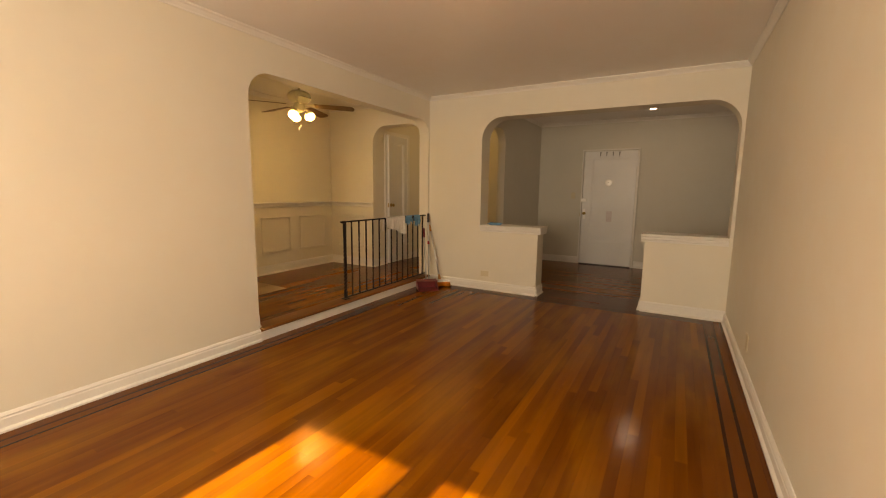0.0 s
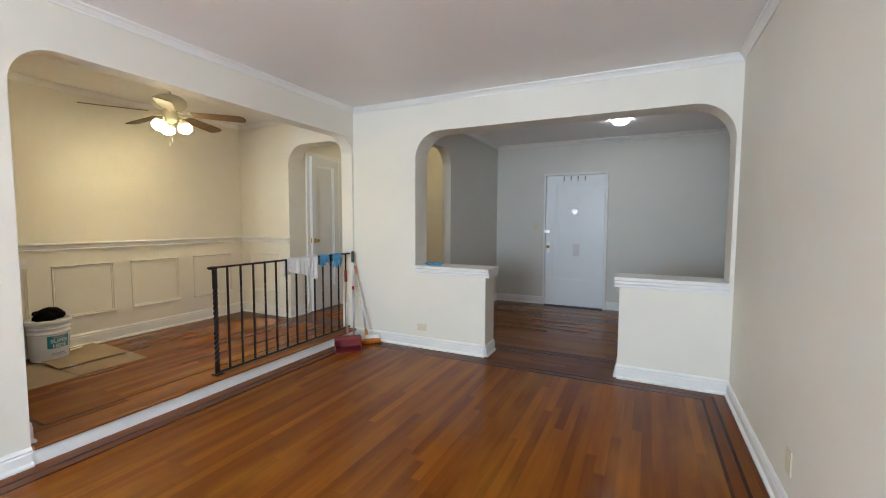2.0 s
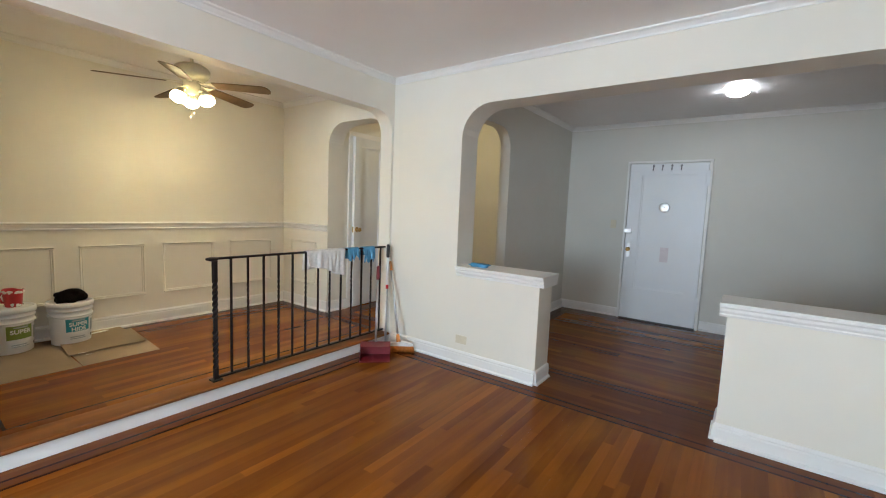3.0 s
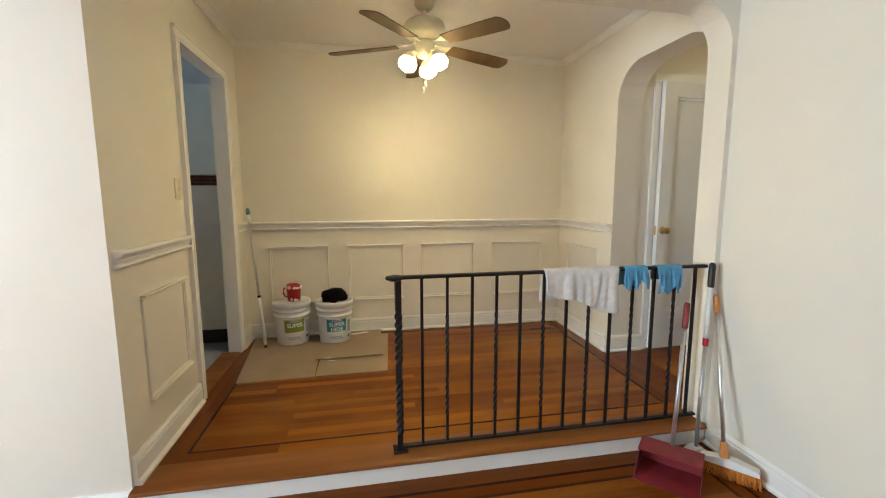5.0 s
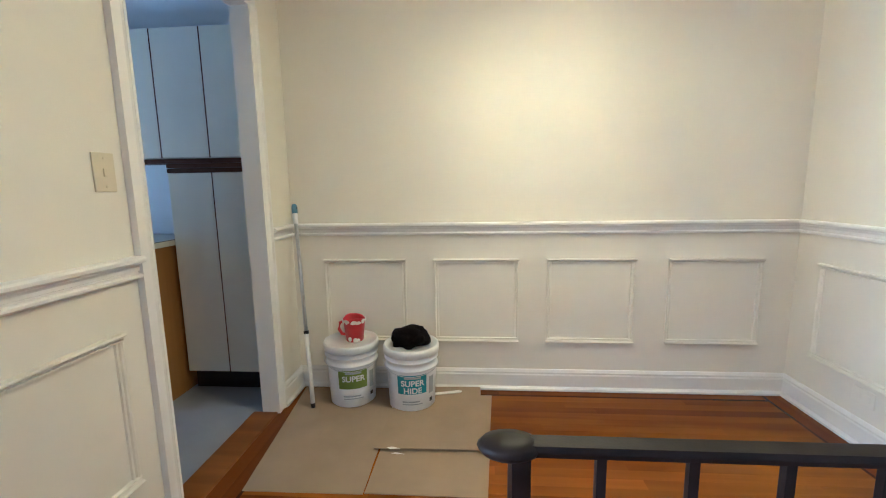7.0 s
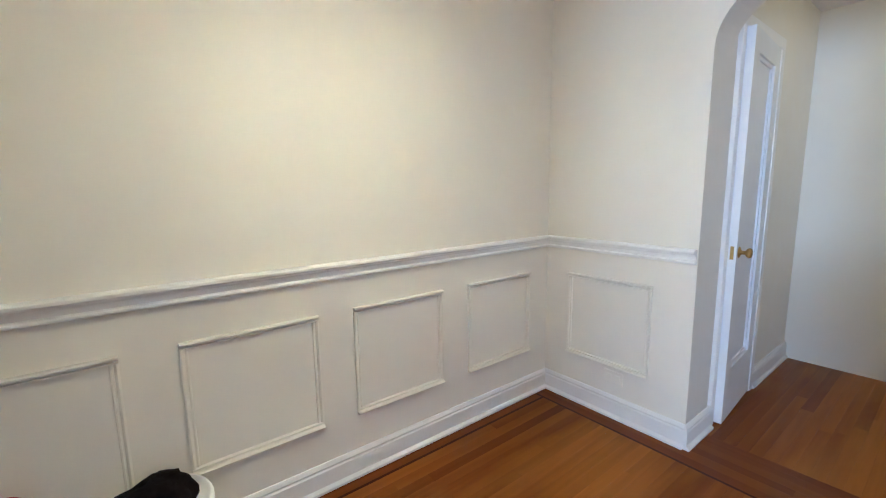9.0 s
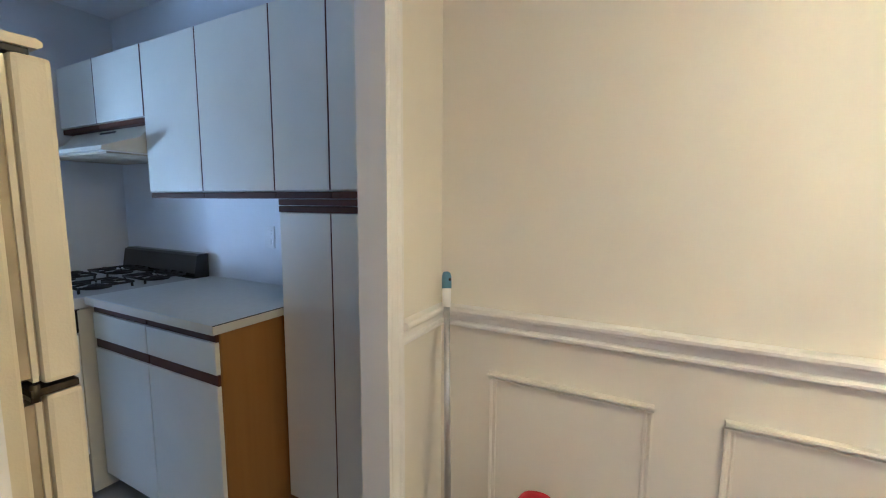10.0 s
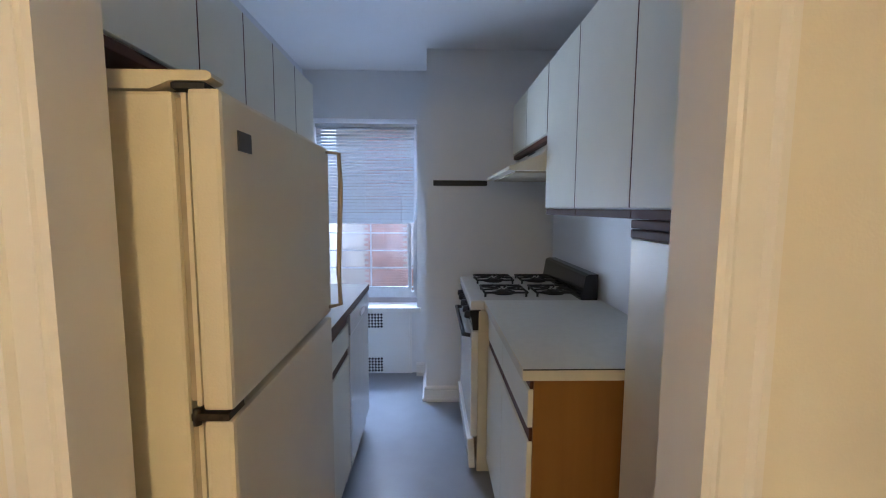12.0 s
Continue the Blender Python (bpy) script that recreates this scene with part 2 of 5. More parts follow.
M_SLAT = material("thin_blind_slat", slat_build)
M_SASH = plain("window_aluminium", (0.62, 0.64, 0.68), 0.4, 0.2, 0.1)
# near-black colour that paints the shade inside holes
M_HOLE_SHADE = plain("hole_shade", (0.015, 0.015, 0.016), 0.8, 0, 0.2)
M_PAPER = plain("pink_paper", (0.75, 0.69, 0.71), 0.7, 0, 0.1)
M_BRICK = plain("far_brick", (0.50, 0.27, 0.23), 0.85, 0, 0.3, 3.0)
M_MORTAR = plain("mortar", (0.46, 0.42, 0.38), 0.9, 0, 0.2)
M_GROUND = plain("concrete_ground", (0.34, 0.33, 0.31), 0.9, 0, 0.25, 1.5)


def glass_build(nt, p):
    p.inputs["Base Color"].default_value = (0.96, 0.98, 1.0, 1)
    p.inputs["Roughness"].default_value = 0.0
    p.inputs["Transmission Weight"].default_value = 1.0
    p.inputs["IOR"].default_value = 1.05


M_GLASS = material("window_glass", glass_build)


def dusty_build(nt, p):
    """Clear pane with a thin, uneven film of dust."""
    glass_build(nt, p)
    film = nt.nodes.new("ShaderNodeBsdfTranslucent")
    film.inputs[0].default_value = (0.85, 0.88, 0.92, 1)
    amount = nt.nodes.new("ShaderNodeMapRange")
    amount.inputs[3].default_value, amount.inputs[4].default_value = 0.015, 0.05
    nt.links.new(noise_fac(nt, 7.0, 4), amount.inputs[0])
    mx = nt.nodes.new("ShaderNodeMixShader")
    nt.links.new(amount.outputs[0], mx.inputs[0])
    nt.links.new(p.outputs[0], mx.inputs[1])
    nt.links.new(film.outputs[0], mx.inputs[2])
    nt.links.new(mx.outputs[0], nt.nodes["Material Output"].inputs[0])


M_DUSTY = material("dusty_window_glass", dusty_build)


# ---- mesh tools ----
def box(bm, x0, x1, y0, y1, z0, z1, bevel=0.0):
    v = [bm.verts.new((x, y, z)) for x in (x0, x1) for y in (y0, y1) for z in (z0, z1)]
    fs = [bm.faces.new([v[i] for i in q]) for q in ((0, 1, 3, 2), (4, 6, 7, 5), (0, 4, 5, 1), (2, 3, 7, 6), (0, 2, 6, 4), (1, 5, 7, 3))]
    if bevel:
        edges = list({e for fc in fs for e in fc.edges})
        bmesh.ops.bevel(bm, geom=edges, offset=bevel, segments=2, profile=0.6, affect="EDGES")
    return bm


def boxed(*dims, bevel=0.0):
    return box(bmesh.new(), *dims, bevel=bevel)


def prism(bm, pts, a0, a1, put):
    """Extrude a closed outline of (u, v) from a0 to a1; put(u, v, a) gives the place."""
    n = len(pts)
    lo = [bm.verts.new(put(u, v, a0)) for u, v in pts]
    hi = [bm.verts.new(put(u, v, a1)) for u, v in pts]
    ends = [bm.faces.new(lo), bm.faces.new(hi[::-1])]
    for i in range(n):
        bm.faces.new((lo[i], hi[i], hi[(i + 1) % n], lo[(i + 1) % n]))
    for f in ends:
        f.normal_update()
    bmesh.ops.triangulate(bm, faces=ends, ngon_method="EAR_CLIP")
    bmesh.ops.recalc_face_normals(bm, faces=bm.faces[:])
    return bm


def arc(cu, cv, r, d0, d1, n=10):
    return [(cu + r * math.cos(radians(d0 + (d1 - d0) * i / n)), cv + r * math.sin(radians(d0 + (d1 - d0) * i / n))) for i in range(n + 1)]


def tube(bm, pts, r, n=10, cap=True):
    """A round bar through the points; r is one radius or one for each point."""
    pts = [Vector(p) for p in pts]
    rs = r if isinstance(r, (list, tuple)) else [r] * len(pts)
    rings = []
    for i, p in enumerate(pts):
        t = (pts[min(i + 1, len(pts) - 1)] - pts[max(i - 1, 0)]).normalized()
        a = t.orthogonal().normalized() if abs(t.z) < 0.99 else Vector((1, 0, 0))
        if abs(t.z) < 0.99:
            a = Vector((0, 0, 1)).cross(t).normalized()
        b = t.cross(a).normalized()
        rings.append([bm.verts.new(p + rs[i] * (math.cos(k * 2 * math.pi / n) * a + math.sin(k * 2 * math.pi / n) * b)) for k in range(n)])
    for q, w in zip(rings, rings[1:]):
        for k in range(n):
            f = bm.faces.new((q[k], q[(k + 1) % n], w[(k + 1) % n], w[k]))
            f.smooth = True
    if cap:
        bm.faces.new(rings[0][::-1])
        bm.faces.new(rings[-1])
    return bm


def lathe(bm, profile, cx=0, cy=0, n=32, smooth=True):
    """Turn a profile of (r, z) about the upright axis at cx, cy."""
    rings = []
    for r, z in profile:
        if r < 1e-5:
            rings.append([bm.verts.new((cx, cy, z))])
        else:
            rings.append([bm.verts.new((cx + r * math.cos(2 * math.pi * k / n), cy + r * math.sin(2 * math.pi * k / n), z)) for k in range(n)])
    for q, w in zip(rings, rings[1:]):
        for k in range(n):
            j = (k + 1) % n
            if len(q) == 1 and len(w) == 1:
                continue
            if len(q) == 1:
                f = bm.faces.new((q[0], w[j], w[k]))
            elif len(w) == 1:
                f = bm.faces.new((q[k], q[j], w[0]))
            else:
                f = bm.faces.new((q[k], q[j], w[j], w[k]))
            f.smooth = smooth
    return bm


def turn_all(bm, m):
    bmesh.ops.transform(bm, matrix=m, verts=bm.verts[:])
    return bm


def part(name, bm, mat, parent=None, label="", kind=""):
    """One mesh object from a bmesh, under its thing or part."""
    bmesh.ops.recalc_face_normals(bm, faces=bm.faces[:])
    me = bpy.data.meshes.new(name)
    bm.to_mesh(me)
    bm.free()
    for m in (mat if isinstance(mat, (list, tuple)) else [mat]):
        me.materials.append(m)
    ob = new(name, me)
    if parent is not None:
        ob.parent = parent
        base = Vector(parent.location)
        up = parent.parent
        while up is not None:
            base += Vector(up.location)
            up = up.parent
        me.transform(Matrix.Translation(-base))
    return tagged(ob, label=label, kind=kind)


def thing(name, at, label, category, group=""):
    """An Empty at the thing's base that carries its parts; parts are given in world places."""
    ob = new(name)
    ob.empty_display_size = 0.05
    ob.location = at
    return tagged(ob, label=label, category=category, group=group)


def structure(name, bm, mat, label="", category=""):
    return tagged(part(name, bm, mat), label=label, category=category, kind="structure")


def smooth_some(ob):
    for p in ob.data.polygons:
        p.use_smooth = True
    return ob


# ---- the shell ----
XL, XR, YS, YN, H, D = -2.80, 0.85, -1.84, 5.255, 2.62, 0.113
XY = lambda u, v, a: (u, a, v)      # outline in x, z; thickness along y
YZ = lambda u, v, a: (a, u, v)      # outline in y, z; thickness along x

# living room: north wall with the wide arch and its two half walls
pts = [(-2.95, 0), (-1.19, 0), (-1.19, 0.84), (-1.99, 0.84)] + arc(-1.71, 2.005, 0.28, 180, 90) + arc(0.54, 2.005, 0.28, 90, 0)
pts += [(0.82, 0.84), (0.035, 0.84), (0.035, 0), (2.0, 0), (2.0, H), (-2.95, H)]
structure("wall_north", prism(bmesh.new(), pts, YN, 5.515, XY), M_WALL, "cream painted plaster wall with a wide arched opening above two half walls", "wall")
# living room: west wall with the opening to the raised dining room
pts = [(YS, 0), (2.395, 0)] + arc(2.395 + 0.22, 2.085, 0.22, 180, 90) + arc(5.225 - 0.20, 2.096, 0.20, 90, 0) + [(5.225, 0), (YN, 0), (YN, H), (YS, H)]
structure("wall_west", prism(bmesh.new(), pts, -2.95, XL, YZ), M_WALL, "cream painted wall with a round-cornered opening to the raised dining room", "wall")
structure("wall_east", boxed(XR, XR + 0.15, YS, YN, 0, H), M_WALL, "long plain cream painted plaster wall", "wall")
# south wall with two windows
wins = ((-1.645, -0.845), (-0.746, 0.05))
WZ0, WZ1 = 0.70, 2.14
bm = bmesh.new()
xs = [-2.95, wins[0][0], wins[0][1], wins[1][0], wins[1][1], 1.0]
for a, b in ((xs[0], xs[1]), (xs[2], xs[3]), (xs[4], xs[5])):
    box(bm, a, b, YS - 0.2, YS, 0, H)
for a, b in wins:
    box(bm, a, b, YS - 0.2, YS, 0, WZ0)
    box(bm, a, b, YS - 0.2, YS, WZ1, H)
structure("wall_south", bm, M_WALL, "cream painted wall with two tall windows", "wall")
# dining room walls
pts = [(-4.745, D - 0.05), (-3.86, D - 0.05)] + arc(-3.61, 2.05, 0.25, 180, 90) + arc(-3.20, 2.05, 0.25, 90, 0) + [(-2.95, H), (-4.745, H)]
structure("wall_dining_north", prism(bmesh.new(), pts, 5.30, 5.515, XY), M_WALL, "cream wall with wainscot and a round arch to the hall", "wall")
structure("wall_dining_west", boxed(-4.845, -4.745, 2.395, 5.515, 0, H), M_WALL, "cream painted wall lit by the fan lamps above panelled wainscot", "wall")
pts = [(-2.95, 0), (-3.621, 0), (-3.621, 2.242), (-4.404, 2.242), (-4.404, 0), (-5.05, 0), (-5.05, H), (-2.95, H)]
structure("wall_dining_south", prism(bmesh.new(), pts, 2.315, 2.395, XY), M_WALL, "cream wall with the doorway to the kitchen", "wall")
# hall behind the arch
pts = [(5.515, 0), (5.652, 0), (5.652, 2.222), (6.252, 2.222), (6.252, 0), (7.1, 0), (7.1, H), (5.515, H)]
structure("wall_hall_west", prism(bmesh.new(), pts, -3.97, -3.87, YZ), M_WALL, "cream painted hall wall beside the closet door", "wall")
structure("wall_hall_north", boxed(-3.97, -2.2, 7.1, 7.2, 0, H), M_WALL, "plain cream hall wall", "wall")
bm = box(bmesh.new(), -4.65, -4.60, 5.52, 6.40, 0, H)
box(bm, -4.60, -3.97, 5.52, 5.57, 0, H)
box(bm, -4.60, -3.97, 6.35, 6.40, 0, H)
box(bm, -4.60, -3.97, 5.57, 6.35, 2.4, H)
structure("closet_inside", bm, M_WALL, "plain walls of the closet behind the hall door", "wall")
# entrance foyer
pts = [(5.515, 0), (5.56, 0)] + arc(5.56 + 0.2, 2.08, 0.2, 180, 90) + arc(6.34 - 0.22, 2.06, 0.22, 90, 0) + [(6.34, 0), (8.23, 0), (8.23, H), (5.515, H)]
structure("wall_foyer_west", prism(bmesh.new(), pts, -2.2, -2.08, YZ), M_FOYER_DIM, "painted foyer wall, greyed for dim light, with an arched opening to the hall", "wall")
structure("wall_foyer_north", boxed(-2.2, 2.0, 8.23, 8.35, 0, H), M_FOYER_DIM, "painted wall, greyed for dim light, around the entrance door", "wall")
structure("wall_foyer_east", boxed(1.9, 2.0, 5.515, 8.23, 0, H), M_FOYER_DIM, "plain foyer wall, greyed for dim light", "wall")
# kitchen
KF = D
structure("wall_kitchen_west", boxed(-5.05, -4.93, -0.9, 2.315, 0, H), M_KWALL, "pale painted kitchen wall behind the stove", "wall")
structure("wall_kitchen_east", boxed(-3.03, -2.95, -0.9, 2.315, 0, H), M_KWALL, "pale painted kitchen wall behind the refrigerator", "wall")
structure("kitchen_column", boxed(-4.93, -4.02, -0.9, -0.077, 0, H), M_KWALL, "pale painted boxed-out column beside the kitchen window", "column")
for d in ((-4.02, -3.935, -0.80, -0.55, 0, H), (-3.935, -3.03, -0.80, -0.55, 2.245, H), (-3.935, -3.03, -0.80, -0.60, 0, 0.66), (-3.075, -3.03, -0.80, -0.55, 0.66, 2.245)):
    structure("wall_kitchen_south", boxed(*d), M_KWALL, "pale painted wall round the kitchen window", "wall")
# ceilings
for nm, d in (("living", (XL, XR, YS, YN)), ("dining", (-4.745, -2.95, 2.395, 5.30)), ("foyer", (-2.08, 1.9, 5.515, 8.23)), ("hall", (-3.87, -2.2, 5.515, 7.1)), ("kitchen", (-4.93, -3.03, -0.9, 2.315))):
    structure("ceiling_" + nm, boxed(*d, H, H + 0.12), M_CEIL, "white painted plaster ceiling with a slight sheen", "ceiling")
structure("kitchen_floor", boxed(-4.93, -3.03, -0.9, 2.30, -0.1, KF), M_VINYL, "worn grey sheet vinyl kitchen floor", "floor")


# ---- mouldings ----
def run(name, p0, p1, inward, z, profile, mat, label, category):
    """A moulding of closed profile (out from the wall, up) along a wall line."""
    p0, p1, w = Vector((*p0, 0)), Vector((*p1, 0)), Vector((*inward, 0))
    ln = (p1 - p0).length
    t = (p1 - p0) / ln
    return structure(name, prism(bmesh.new(), profile, 0, ln, lambda u, v, a: tuple(p0 + t * a + w * u + Vector((0, 0, z + v)))), mat, label, category)


def base_profile(h):
    return [(0, 0), (0.032, 0), (0.032, 0.012), (0.018, 0.024), (0.018, h - 0.034), (0.014, h - 0.026), (0.016, h - 0.016), (0.009, h - 0.004), (0.006, h), (0, h)]


CROWN = [(0, 0), (0, -0.052), (0.008, -0.052), (0.012, -0.040), (0.030, -0.018), (0.044, -0.010), (0.046, 0)]
CHAIR = [(0, 0), (0.018, 0), (0.023, 0.005), (0.023, 0.012), (0.017, 0.016), (0.006, 0.017), (0.006, 0.023), (0.013, 0.025), (0.014, 0.036), (0.018, 0.043), (0.018, 0.047), (0.034, 0.051), (0.040, 0.057), (0.040, 0.066), (0.034, 0.072), (0, 0.073)]
LB, DB = 0.118, 0.128
base_lab = "white painted wooden baseboard with a moulded top"
for p0, p1, w, h in (((XL, YS), (XL, 2.395), (1, 0), 0.105), ((-2.78, YN), (-1.19, YN), (0, -1), LB), ((-1.19, YN), (-1.19, 5.515), (1, 0), LB), ((0.035, YN), (0.035, 5.515), (-1, 0), LB),
                     ((0.035, YN), (XR, YN), (0, -1), LB), ((XR, YS), (XR, YN), (-1, 0), 0.10), ((-1.215, 5.515), (-2.08, 5.515), (0, 1), LB), ((0.06, 5.515), (1.9, 5.515), (0, 1), LB)):
    run("baseboard", p0, p1, w, 0, base_profile(h), M_TRIM, base_lab, "baseboard")
for p0, p1, w in (((-4.745, 2.395), (-4.745, 5.30), (1, 0)), ((-4.745, 5.30), (-3.86, 5.30), (0, -1)), ((-3.86, 5.282), (-3.86, 5.60), (1, 0)), ((-2.815, 2.395), (-3.566, 2.395), (0, 1)),
                  ((-4.465, 2.395), (-4.745, 2.395), (0, 1)), ((-3.87, 6.31), (-3.87, 7.1), (1, 0))):
    run("baseboard", p0, p1, w, D, base_profile(DB), M_TRIM, base_lab, "baseboard")
for p0, p1, w in (((-2.08, 6.34), (-2.08, 8.23), (1, 0)), ((-2.08, 8.23), (-1.275, 8.23), (0, -1)), ((-0.30, 8.23), (1.9, 8.23), (0, -1))):
    run("baseboard", p0, p1, w, 0, base_profile(0.12), M_TRIM, base_lab, "baseboard")
run("baseboard", (-4.02, -0.077), (-4.93, -0.077), (0, 1), KF, base_profile(0.11), M_TRIM, base_lab, "baseboard")
run("baseboard", (-4.02, -0.55), (-4.02, -0.06), (1, 0), KF, base_profile(0.11), M_TRIM, base_lab, "baseboard")
run("baseboard", (-3.93, -0.55), (-4.00, -0.55), (0, 1), KF, base_profile(0.11), M_TRIM, base_lab, "baseboard")
for p0, p1, w in (((XL, YS), (XL, YN), (1, 0)), ((XL, YN), (XR, YN), (0, -1)), ((XR, YS), (XR, YN), (-1, 0)), ((-4.745, 2.395), (-4.745, 5.30), (1, 0)), ((-4.745, 5.30), (-2.95, 5.30), (0, -1)),
                  ((-4.745, 2.395), (-2.95, 2.395), (0, 1)), ((-2.08, 8.23), (1.9, 8.23), (0, -1)), ((-2.08, 5.515), (-2.08, 8.23), (1, 0))):
    run("trim", p0, p1, w, H, CROWN, M_TRIM, "narrow white crown moulding under the ceiling", "crown moulding")
CZ = 1.069
for p0, p1, w in (((-4.745, 2.395), (-4.745, 5.30), (1, 0)), ((-4.745, 5.30), (-3.865, 5.30), (0, -1)), ((-2.825, 2.395), (-3.566, 2.395), (0, 1)), ((-4.465, 2.395), (-4.745, 2.395), (0, 1))):
    run("trim", p0, p1, w, CZ, CHAIR, M_TRIM, "white moulded chair rail on the dining wall", "chair rail")

BEAD = [(0, 0), (0.022, 0), (0.025, 0.006), (0.018, 0.011), (0.007, 0.014), (0.007, 0.018), (0.014, 0.020), (0.013, 0.025), (0, 0.027)]


def wall_panel(origin, along, inward, width, z0, z1):
    """A picture-frame moulding of four beads on a wainscot."""
    o, t, w = Vector((*origin, 0)), Vector((*along, 0)), Vector((*inward, 0))
    home = thing("wall_panel", tuple(o + Vector((0, 0, z0))), "cream picture-frame moulding on the dining wainscot", "wall moulding", "wainscot panels")
    home["kind"] = "structure"
    for nm, zz, flip in (("top_bead", z1, -1), ("bottom_bead", z0, 1)):
        part(nm, prism(bmesh.new(), BEAD, 0, width, lambda u, v, a: tuple(o + t * a + w * u + Vector((0, 0, zz + flip * v)))), M_WAINSCOT, home)
    for s, flip in ((0.0, 1), (width, -1)):
        part("side_bead", prism(bmesh.new(), BEAD, z0 + 0.021, z1 - 0.021, lambda u, v, a: tuple(o + t * (s + flip * v) + w * u * 0.5 + Vector((0, 0, a)))), M_WAINSCOT, home)


PZ0, PZ1 = 0.415, 0.925
for y0, y1 in ((2.583, 3.085), (3.253, 3.757), (3.920, 4.425), (4.607, 5.123)):
    wall_panel((-4.745, y0), (0, 1), (1, 0), y1 - y0, PZ0, PZ1)
wall_panel((-4.575, 5.30), (1, 0), (0, -1), 0.512, PZ0, PZ1)
wall_panel((-3.47, 2.395), (1, 0), (0, 1), 0.465, 0.405, 0.915)

# caps of the half walls
CAP = [(-0.008, -0.042), (0.268, -0.042), (0.272, -0.030), (0.268, -0.022), (0.280, -0.006), (0.26 + 0.020, 0), (0.26 + 0.020, 0.010), (0.26 + 0.032, 0.022), (0.26 + 0.030, 0.030), (0.26 + 0.042, 0.034), (0.26 + 0.042, 0.047), (-0.042, 0.047), (-0.042, 0.034), (-0.030, 0.030), (-0.032, 0.022), (-0.020, 0.010), (-0.020, -0.006), (-0.008, -0.022), (-0.012, -0.030)]
for x0, x1 in ((-1.985, -1.15), (-0.005, 0.815)):
    structure("trim", prism(bmesh.new(), CAP, x0, x1, lambda u, v, a: (a, YN + u, 0.84 + v)), M_TRIM, "white moulded wooden cap on a half wall", "wall cap")
# riser and oak nosing of the dining room step
structure("trim", boxed(-2.90, -2.785, 2.395, 5.23, 0, 0.086), M_TRIM, "white painted riser under the dining room step", "step riser")
pts = [(-2.95, 0.086), (-2.775, 0.086), (-2.762, 0.092), (-2.757, 0.100), (-2.762, 0.109), (-2.775, D), (-2.95, D)]
structure("trim", prism(bmesh.new(), pts, 2.397, 5.223, lambda u, v, a: (u, a, v)), M_NOSING, "worn oak nosing along the edge of the dining room step", "step nosing")

# ---- kitchen doorway ----
CAS = [(0, 0), (0.016, 0), (0.020, 0.006), (0.016, 0.014), (0.016, 0.050), (0.024, 0.058), (0.024, 0.070), (0, 0.070)]
jamb = structure("door_1", boxed(-3.631, -3.620, 2.312, 2.4125, D, 2.232), M_TRIM, "white painted open doorway with moulded casing and no door leaf", "doorway")
part("jamb", boxed(-4.405, -4.394, 2.312, 2.4125, D, 2.232), M_TRIM, jamb)
part("head_jamb", boxed(-4.405, -3.620, 2.312, 2.4125, 2.232, 2.243), M_TRIM, jamb)
part("casing", prism(bmesh.new(), CAS, D, 2.243, lambda u, v, a: (-3.620 + v * 0.80, 2.395 + u, a)), M_TRIM, jamb)
part("casing", prism(bmesh.new(), CAS, D, 2.243, lambda u, v, a: (-4.405 - v * 0.87, 2.395 + u, a)), M_TRIM, jamb)
part("head_casing", prism(bmesh.new(), CAS, -4.464, -3.566, lambda u, v, a: (a, 2.395 + u, 2.243 + v * 0.87)), M_TRIM, jamb)
structure("trim", boxed(-4.394, -3.631, 2.262, 2.400, D - 0.03, D + 0.010, bevel=0.006), M_NOSING, "worn oak saddle in the kitchen doorway", "door saddle")


# ---- doors ----
def door_leaf(home, w, h, panels, mat):
    """A leaf in the x, z plane, front towards -y, hinge side at x = w, with sunk panels as (x0, x1, z0, z1)."""
    bm = bmesh.new()
    xs = sorted({0, w, *[p[0] for p in panels], *[p[1] for p in panels]})
    zs = sorted({0, h, *[p[2] for p in panels], *[p[3] for p in panels]})
    for a, b in zip(xs, xs[1:]):
        for c, d in zip(zs, zs[1:]):
            sunk = any(p[0] <= a and b <= p[1] and p[2] <= c and d <= p[3] for p in panels)
            box(bm, a, b, 0.022 if sunk else 0.0, 0.040, c, d)
    for p in panels:
        for q in ((p[0], p[1], p[2], p[2] + 0.018), (p[0], p[1], p[3] - 0.018, p[3]), (p[0], p[0] + 0.018, p[2] + 0.018, p[3] - 0.018), (p[1] - 0.018, p[1], p[2] + 0.018, p[3] - 0.018)):
            box(bm, q[0], q[1], 0.012, 0.023, q[2], q[3])
    me = bpy.data.meshes.new("leaf")
    bmesh.ops.recalc_face_normals(bm, faces=bm.faces[:])
    bm.to_mesh(me)
    bm.free()
    me.materials.append(mat)
    ob = new("leaf", me)
    ob.parent = home
    return ob


def local_part(name, bm, mat, parent, label=""):
    ob = part(name, bm, mat)
    ob.parent = parent
    return tagged(ob, label=label)


def knob_bm(x, z, y0, r=0.026):
    bm = lathe(bmesh.new(), [(0, 0), (0.026, 0), (0.024, 0.005), (0.011, 0.010), (0.010, 0.028), (r * 0.85, 0.036), (r, 0.046), (r * 0.85, 0.056), (0, 0.060)], n=20)
    return turn_all(bm, pose(x, y0, z, 90, 0, 0))


